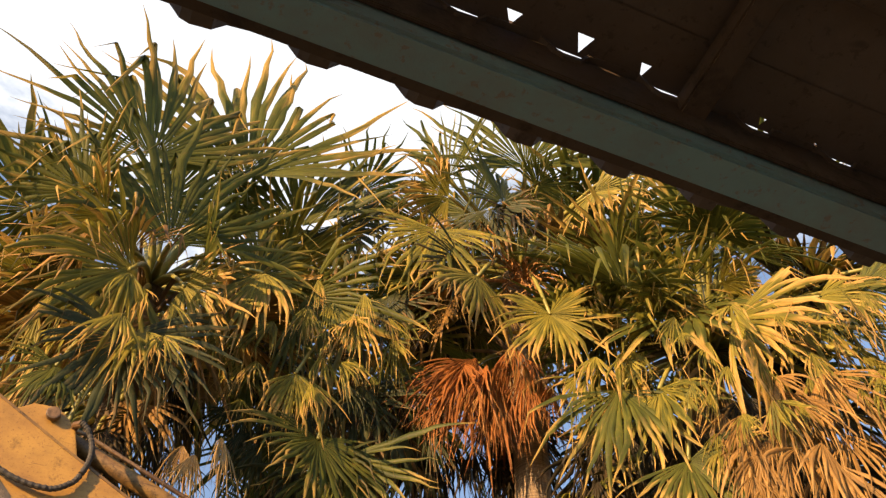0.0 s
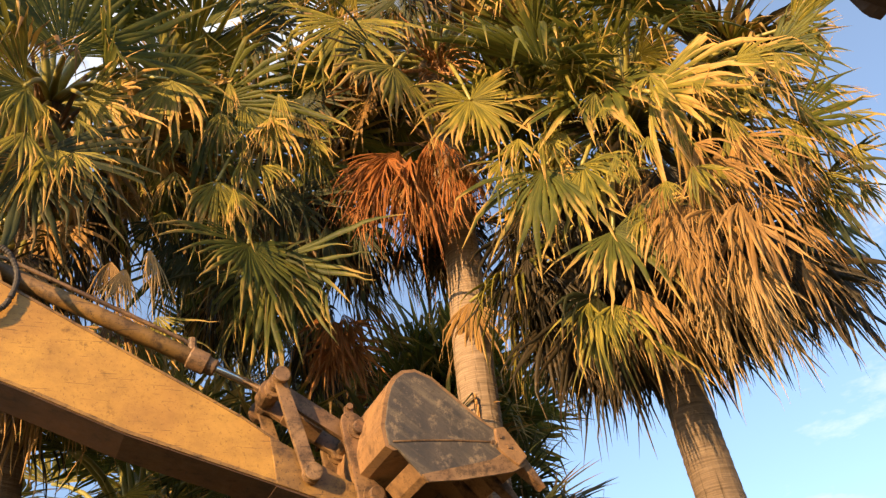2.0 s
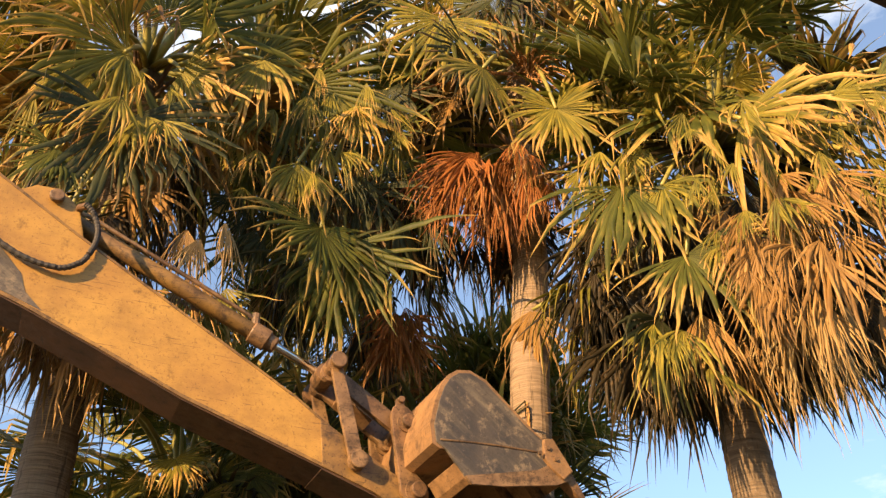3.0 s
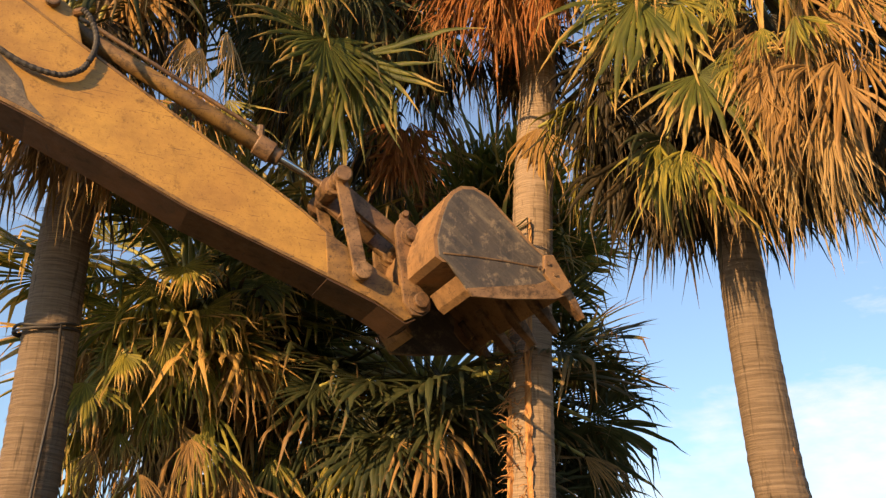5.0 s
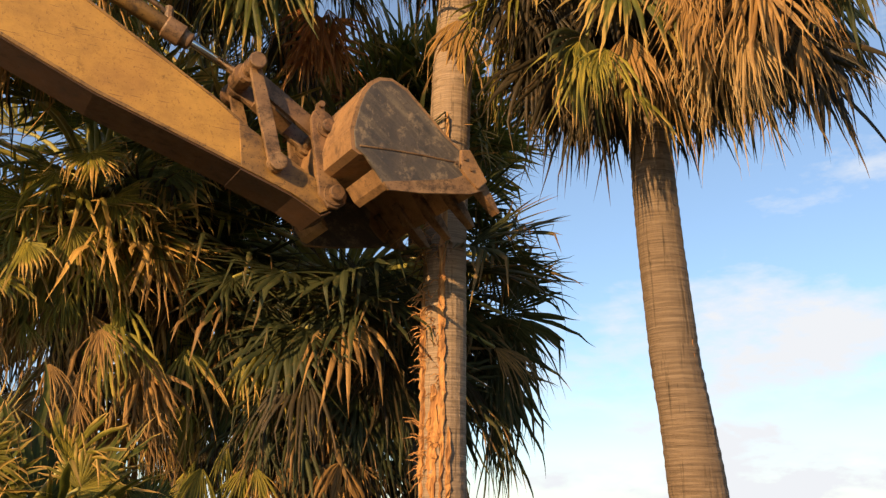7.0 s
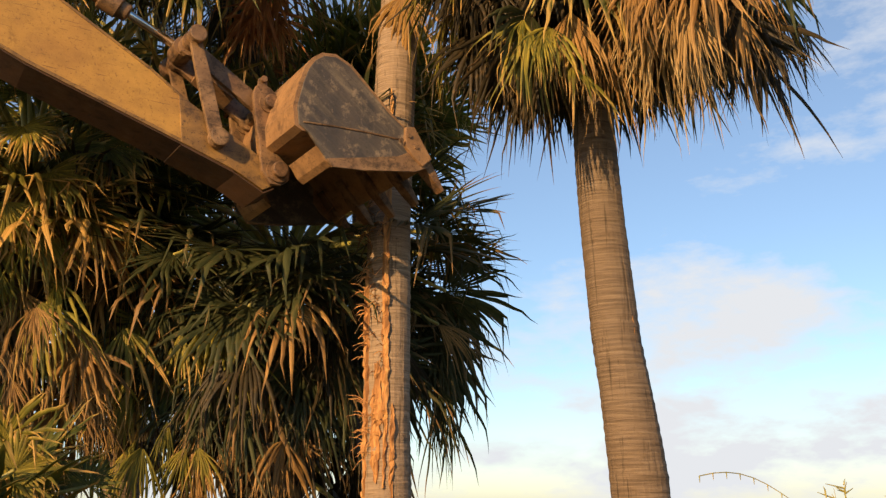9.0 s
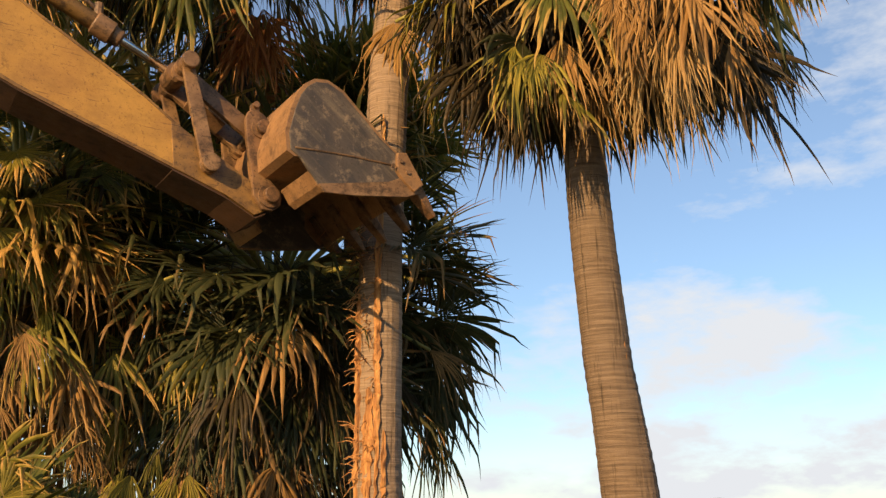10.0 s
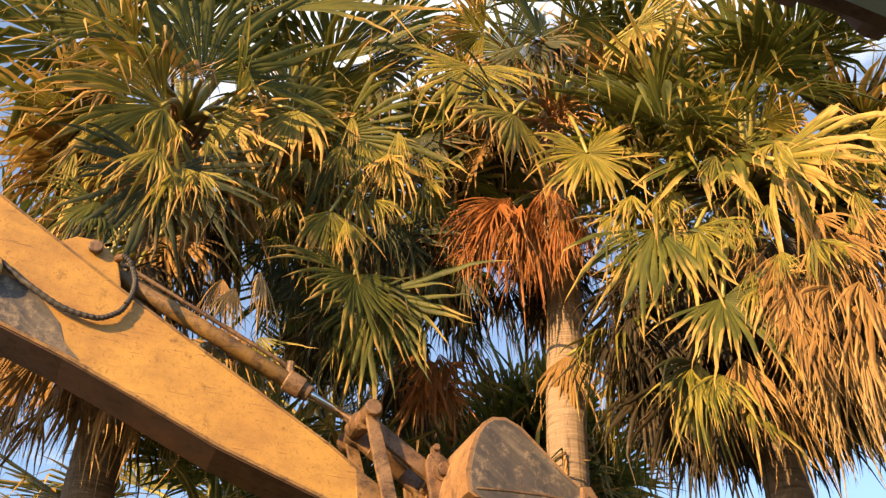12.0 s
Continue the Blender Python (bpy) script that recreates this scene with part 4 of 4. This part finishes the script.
shell = prism(SHELL + inset(SHELL, -0.03)[::-1], dig, B0 + 0.012, B1 - 0.012)
bucket = part("bucket", shell, ORANGE_RUST, digger, "worn rust-orange steel bucket shell")
for o0, o1 in ((B0 + 0.012, 0.26), (0.87, B1 - 0.012)):
    part("rear_edge", prism([(0.36, 3.95), (0.412, 3.985), (0.485, 4.085), (0.455, 4.10), (0.38, 4.00)], dig, o0, o1, 0.004), ORANGE_RUST, bucket, "rust-orange rear edge bar")
for off, out in ((B0, -1), (B1 - 0.025, 1)):
    face = off if out < 0 else off + 0.025
    part("side_plate", prism(SIDE, dig, off, off + 0.025, 0.006), WORN, bucket, "dark scraped steel side plate")
    part("side_cutter", prism([(0.365, 3.935), (0.41, 3.992), (0.10, 4.06), (-0.18, 4.125), (-0.33, 4.20), (-0.40, 4.205), (-0.475, 4.09), (-0.337, 4.03), (0.107, 3.957)], dig, face - 0.012, face + 0.012, 0.004), RUST, bucket)
    part("corner_shroud", prism([(-0.245, 4.372), (-0.325, 4.388), (-0.48, 4.149), (-0.395, 4.075), (-0.31, 4.14), (-0.24, 4.22)], dig, face - 0.035, face + 0.035, 0.010), ORANGE_RUST, bucket, "rust-orange corner guard")
    for u, z in ((-0.27, 4.30), (-0.33, 4.22), (-0.20, 4.25)):
        part("bolt", tube([dig(u, face + out * 0.030, z), dig(u, face + out * 0.048, z)], 0.018, 6), RUST, bucket)
    part("seam", tube([dig(0.60, face + out * 0.002, 4.235), dig(0.35, face + out * 0.002, 4.256), dig(0.104, face + out * 0.002, 4.267), dig(-0.24, face + out * 0.002, 4.271)], 0.008, 6), RUST, bucket)
for k in range(5):
    o = B0 + 0.07 + k * (B1 - B0 - 0.14) / 4
    bm = bmesh.new()
    rows = [(-0.30, 4.33, 0.055, 0.035), (-0.44, 4.15, 0.060, 0.045), (-0.54, 4.03, 0.052, 0.032), (-0.62, 3.93, 0.045, 0.012)]
    loops = []
    for u, z, hw, th in rows:
        nu, nz = 0.82 * th, -0.57 * th
        loops.append([bm.verts.new(dig(u + a * nu, o + b * hw, z + a * nz)) for a, b in ((-1, -1), (-1, 1), (1, 1), (1, -1))])
    for a, b in zip(loops, loops[1:]):
        for i in range(4):
            bm.faces.new((a[i], a[(i + 1) % 4], b[(i + 1) % 4], b[i]))
    bm.faces.new(loops[0])
    bm.faces.new(loops[-1][::-1])
    bmesh.ops.recalc_face_normals(bm, faces=bm.faces)
    bmesh.ops.bevel(bm, geom=bm.edges[:], offset=0.005, segments=1, affect="EDGES")
    part("tooth", bm, RUST, bucket, "blunt worn digging tooth")
EAR = [(0.777, 4.634), (0.756, 4.703), (0.70, 4.732), (0.634, 4.705), (0.57, 4.65), (0.548, 4.58), (0.595, 4.44), (0.585, 4.30), (0.565, 4.18), (0.49, 4.105), (0.455, 4.04), (0.466, 3.975), (0.53, 3.925), (0.61, 3.925), (0.685, 4.02), (0.712, 4.215), (0.755, 4.444)]
for off in (0.29, 0.785):
    part("ear", prism(EAR, dig, off, off + 0.045, 0.008), RUST, bucket, "rusty steel bucket ear")
    part("ear_boss", tube([dig(0.648, off - 0.016, 4.574), dig(0.648, off + 0.06, 4.574)], 0.082, 22), RUST, bucket)
    part("ear_boss", tube([dig(0.56, off - 0.016, 4.035), dig(0.56, off + 0.06, 4.035)], 0.092, 22), RUST, bucket)
part("lifting_eye", join(prism([(0.66, 4.70), (0.74, 4.70), (0.735, 4.77), (0.70, 4.80), (0.665, 4.77)], dig, 0.30, 0.325, 0.005), tube([dig(0.70, 0.27, 4.765), dig(0.70, 0.36, 4.765)], 0.026, 12)), RUST, bucket)
part("ear_web", prism([(0.62, 4.36), (0.585, 4.56), (0.50, 4.74), (0.52, 4.76), (0.62, 4.60), (0.66, 4.38)], dig, 0.25, 0.87, 0.004), RUST, bucket)
part("pin", pin(0.648, 4.574, 0.25, 0.87, 0.05, 0.055), RUST, bucket)
part("pin", pin(0.56, 4.035, 0.25, 0.87, 0.055, 0.062), RUST, bucket)

# linkage
for off in (0.285, 0.80):
    part("side_link", prism(bar(1.25, 4.97, 1.04, 4.20, 0.062, 0.072, 0.85), dig, off, off + 0.04, 0.006), RUST, digger, "rusty steel side link")
part("tilt_link", join(prism(bar(1.25, 4.95, 0.65, 4.574, 0.085, 0.085, 0.8), dig, 0.40, 0.45, 0.006), prism(bar(1.25, 4.95, 0.65, 4.574, 0.085, 0.085, 0.8), dig, 0.67, 0.72, 0.006),
     prism([(1.12, 4.86), (0.85, 4.70), (0.88, 4.62), (1.15, 4.78)], dig, 0.44, 0.68)), RUST, digger, "rusty steel tilt link")
part("link_pin", pin(1.25, 4.975, 0.24, 0.90, 0.045, 0.066), RUST, digger)
part("link_pin_head", tube([dig(1.25, 0.86, 4.975), dig(1.25, 0.93, 4.975)], 0.085, 20), RUST, digger)
part("stick_pin", pin(1.04, 4.20, 0.26, 0.87, 0.05, 0.07), RUST, digger)
part("sleeve", tube([dig(1.25, 0.34, 4.975), dig(1.25, 0.79, 4.975)], 0.072, 18), RUST, digger)

# bucket cylinder on top of the stick
CA, CB = dig(1.27, 0.56, 4.985), dig(3.5, 0.56, 5.945)


def along(f, lift=0.0, side=0.0):
    p = CA.lerp(CB, f)
    return Vector((p.x, p.y, p.z + lift)) + W * side


ram = part("bucket_cylinder", tube([along(0.26), along(0.27), along(0.97), along(0.98)], [0.055, 0.068, 0.068, 0.055], 24), NOSE, digger, "rusty yellow hydraulic cylinder", True)
part("rod", tube([along(0.0), along(0.33)], 0.036, 20), CHROME, ram, "bright steel piston rod", True)
part("collar", tube([along(0.215), along(0.22), along(0.275), along(0.28)], [0.075, 0.09, 0.09, 0.08], 24), RUST, ram)
part("gland", tube([along(0.185), along(0.19), along(0.215)], [0.055, 0.07, 0.07], 20), RUST, ram)
part("oil_pipe", tube([along(0.27, 0.10, -0.02), along(0.30, 0.115, -0.02), along(0.6, 0.115, -0.02), along(0.9, 0.115, -0.02), along(1.0, 0.06, -0.02)], 0.018, 8), RUST, ram)
part("pipe_clamp", tube([along(0.27, 0.03, -0.02), along(0.27, 0.16, -0.02)], 0.035, 8), RUST, ram)
part("rod_eye", tube([dig(1.27, 0.47, 4.97), dig(1.27, 0.65, 4.97)], 0.085, 20), RUST, ram)
part("cylinder_lug", prism([(3.25, 5.58), (3.85, 5.94), (3.70, 6.05), (3.52, 6.06), (3.36, 5.92)], dig, 0.40, 0.46, 0.01), YELLOW, digger)
part("cylinder_lug", prism([(3.25, 5.58), (3.85, 5.94), (3.70, 6.05), (3.52, 6.06), (3.36, 5.92)], dig, 0.66, 0.72, 0.01), YELLOW, digger)
part("lug_pin", pin(3.54, 5.965, 0.37, 0.75, 0.04, 0.055), RUST, digger)

# rubber hose that hangs in a loop beside the stick
HOSE = [(5.5, 6.10), (5.0, 5.98), (4.55, 5.80), (4.196, 5.643), (3.91, 5.46), (3.637, 5.325), (3.40, 5.296), (3.26, 5.38), (3.20, 5.52), (3.19, 5.68), (3.25, 5.83), (3.33, 5.90)]
path = []
for i in range(len(HOSE) - 1):
    p0, p1, p2, p3 = (Vector(HOSE[max(0, min(len(HOSE) - 1, i + k))]) for k in (-1, 0, 1, 2))
    for k in range(10):
        f = k / 10
        q = 0.5 * ((2 * p1) + (p2 - p0) * f + (2 * p0 - 5 * p1 + 4 * p2 - p3) * f * f + (3 * p1 - p0 - 3 * p2 + p3) * f ** 3)
        path.append(dig(q.x, 0.30 + 0.012 * math.sin(i), q.y))
part("hose", tube(path, [0.024 if i % 2 else 0.020 for i in range(len(path))], 10), RUBBER, digger, "ribbed black hydraulic hose")
part("hose_fitting", tube([dig(3.31, 0.30, 5.89), dig(3.36, 0.38, 5.92), dig(3.38, 0.50, 5.90)], 0.030, 10), RUST, digger)

# boom that carries the stick, and the machine behind it
boom = part("boom", prism([(4.9, 5.25), (5.2, 5.18), (7.2, 4.7), (9.2, 1.75), (9.8, 1.75), (9.75, 2.1), (8.0, 5.1), (7.3, 5.58), (5.4, 5.74), (5.0, 5.69)], dig, 0.26, 0.86, 0.01), YELLOW, digger, "yellow painted steel boom")
for off in (0.265, 0.80):
    part("fork_plate", prism(arc(4.25, 5.52, 0.15, 75, 285, 9) + [(4.95, 5.26), (5.2, 5.24), (5.2, 5.72), (4.95, 5.70)], dig, off, off + 0.06, 0.008), YELLOW, boom)
part("fork_pin", pin(4.25, 5.52, 0.235, 0.89, 0.06, 0.085), RUST, boom)
part("fork_rib", tube([dig(4.45, 0.262, 5.60), dig(4.9, 0.262, 5.64)], 0.014, 8), YELLOW, boom)
part("house", prism([(9.0, 1.15), (12.6, 1.15), (12.8, 1.5), (12.7, 2.3), (10.6, 2.3), (9.0, 1.9)], dig, -0.7, 1.8, 0.06), YELLOW, digger)
part("cab", prism([(9.1, 1.2), (10.6, 1.2), (10.6, 2.9), (9.5, 2.95), (9.1, 2.4)], dig, 0.95, 1.85, 0.05), RUBBER, digger)
part("turntable", tube([dig(10.6, 0.56, 0.75), dig(10.6, 0.56, 1.2)], 0.65, 28), RUST, digger)
part("undercarriage", prism([(9.6, 0.4), (11.6, 0.4), (11.6, 0.8), (9.6, 0.8)], dig, -0.4, 1.5, 0.03), RUST, digger)
for off in (-0.75, 1.35):
    part("track", prism(arc(9.2, 0.42, 0.42, 90, 270, 10) + arc(12.1, 0.42, 0.42, -90, 90, 10), dig, off, off + 0.5, 0.02), RUBBER, digger)

# ---- shed roof over the camera ----
E0 = Vector((-0.2696, 0.5915, 0))
ED = Vector((0.910, 0.415, 0)).normalized()
EN = Vector((0.415, -0.910, 0)).normalized()
RZ = 2.86


def eave(s, inward, z):
    """A place on the roof: s along the eave, inward from it."""
    p = E0 + ED * s + EN * inward
    return Vector((p.x, p.y, z))


def box(s0, s1, i0, i1, z0, z1, bevel=0.004, rise=0.0):
    bm = bmesh.new()
    vs = [bm.verts.new(eave(s, i, z + rise * i)) for z in (z0, z1) for i in (i0, i1) for s in (s0, s1)]
    for f in ((0, 1, 3, 2), (4, 6, 7, 5), (0, 4, 5, 1), (2, 3, 7, 6), (0, 2, 6, 4), (1, 5, 7, 3)):
        bm.faces.new([vs[k] for k in f])
    bmesh.ops.recalc_face_normals(bm, faces=bm.faces)
    if bevel:
        bmesh.ops.bevel(bm, geom=bm.edges[:], offset=bevel, segments=2, affect="EDGES")
    return bm


shed = thing("shed", eave(0.5, 2.6, 0), "open shed with corrugated roof on a painted beam", "shed")
PITCH = 0.185
verts, faces = [], []
S_A, NW = -1.995, 34
prof = [(0.0, 0.0), (0.055, 0.0), (0.075, -0.030), (0.092, -0.038), (0.125, -0.034), (0.145, -0.006)]
cols = [(S_A + k * PITCH + a, b) for k in range(NW) for a, b in prof]
for inward in (0.0, 0.172):
    for thick in (0.0, 0.009):
        for i, (s, b) in enumerate(cols):
            wob = 0.006 * noise.noise((s * 3, 0, 0)) if inward == 0.0 else 0.0
            verts.append(tuple(eave(s, inward + wob, RZ + 0.035 + b + thick + 0.05 * inward)))
n = len(cols)
for i in range(n - 1):
    faces += [(i, i + 1, 2 * n + i + 1, 2 * n + i), (n + i, 3 * n + i, 3 * n + i + 1, n + i + 1), (i, n + i, n + i + 1, i + 1), (2 * n + i, 2 * n + i + 1, 3 * n + i + 1, 3 * n + i)]
part_roof = pydata("eave_sheet", verts, faces, ROOF_SHEET, shed, "dark corrugated sheet with wavy edge")
# inner sheet, notched where daylight shows through
verts, faces = [], []
GP, GAP_IN = 0.124, 0.168
for k in range(44):
    s = -0.97 + k * GP
    fade = min(1.0, max(0.06, (1.12 - s) / 0.45))
    gw, gl = (0.026 + 0.007 * math.sin(k * 2.3)) * fade, (0.026 + 0.006 * math.sin(k * 1.7)) * fade
    a = len(verts)
    z = RZ + 0.045
    rows = [(s, 0.161), (s + GP, 0.161), (s, 0.27), (s + GP, 0.27), (s + gw * 0.6, GAP_IN), (s, GAP_IN + gl), (s + gw, GAP_IN + gl)]
    for p, q in rows:
        verts.append(tuple(eave(p, q, z)))
    faces += [(a, a + 4, a + 5), (a, a + 1, a + 4), (a + 4, a + 1, a + 3, a + 6), (a + 5, a + 6, a + 3, a + 2)]
bm = bmesh.new()
vs = [bm.verts.new(v) for v in verts]
for f in faces:
    bm.faces.new([vs[k] for k in f])
bmesh.ops.remove_doubles(bm, verts=bm.verts[:], dist=0.0005)
notched = part("notched_sheet", bm, ROOF_SHEET, shed, "dark roof sheet with chipped edge")
part("roof_panel", box(-2.0, 4.4, 0.245, 3.0, RZ + 0.022, RZ + 0.042, 0, 0.10), ROOF_SHEET, shed)
beam = part("beam", box(-2.0, 4.4, 0.085, 0.155, RZ - 0.085, RZ - 0.004, 0.006), GREEN_STEEL, shed, "grey-green painted steel beam with rust streaks")
part("fascia", box(-2.0, 4.4, 0.045, 0.082, RZ - 0.045, RZ - 0.006, 0.004), DARK_WOOD, shed)
part("plank", box(-2.0, 4.4, 0.157, 0.166, RZ - 0.05, RZ + 0.03, 0.002), DARK_WOOD, shed)
for i in (0.42, 0.75, 1.15, 1.6):
    part("batten", box(-2.0, 4.4, i, i + 0.04, RZ - 0.01, RZ + 0.038, 0.003, 0.08), DARK_WOOD, shed)
for s in (-0.35, 0.72, 1.75, 2.8):
    part("rafter", box(s, s + 0.05, 0.16, 2.95, RZ - 0.03, RZ + 0.01, 0.004, 0.09), DARK_WOOD, shed)
part("rear_wall", box(-2.0, 4.4, 2.9, 3.05, 0.0, RZ + 0.32, 0), PLASTER, shed)
for s in (-1.95, 4.28):
    part("post", box(s, s + 0.07, 0.085, 0.155, 0.0, RZ - 0.086, 0.005), GREEN_STEEL, shed)

# ---- weeds on the far side of the plot ----
def weed(seed, az, el, rho, high):
    rng = np.random.default_rng(seed)
    x, y = plan(az, rho)
    stems = []
    for k in range(7):
        q = Vector((rng.normal(0, 0.25), rng.normal(0, 0.25), high * rng.uniform(0.7, 1.0)))
        base = Vector((x, y, 0))
        stems.append(tube([base, base + q * 0.5 + Vector((0, 0, 0.1)), base + q], [0.012, 0.008, 0.003], 4))
        for j in range(10):
            p = base + q * rng.uniform(0.5, 1.0)
            stems.append(tube([p, p + Vector((rng.normal(0, 0.1), rng.normal(0, 0.1), rng.uniform(0, 0.12)))], [0.014, 0.004], 4))
    tagged(part("weed", join(*stems), PETIOLE, None, "tall thin dry weed on bare ground"), category="weed", group="weeds")


for i, (az, rho, high) in enumerate(((32.4, 14.0, 1.9), (35.0, 15.0, 1.7), (36.5, 12.0, 1.6))):
    weed(300 + i, az, 0, rho, high)
vine = [at(24.8, 1.1, 7.3) + Vector((0.12 * k, 0.02 * k, 0.05 * math.sin(k * 0.5) - 0.004 * k * k)) for k in range(9)]
tagged(part("vine", join(tube(vine, 0.004, 4), *[tube([p, p + Vector((0.0, 0, -0.05))], [0.006, 0.002], 4) for p in vine]), PETIOLE, palm_c, "thin vine stem"), kind="stuff")
climb = [Vector((np.interp(z, [0, 1.8, 4.0], [cx + 0.12, cx, c2x + 0.02]) + 0.14 - 0.03 * z + 0.012 * math.sin(z * 9), np.interp(z, [0, 1.8, 4.0], [cy, cy, c2y]) - 0.19 + 0.012 * z, z)) for z in np.linspace(0.2, 3.2, 40)]
part("creeper", tube(climb, 0.007, 5), FIBRE, palm_c, "thin reddish creeper stem")
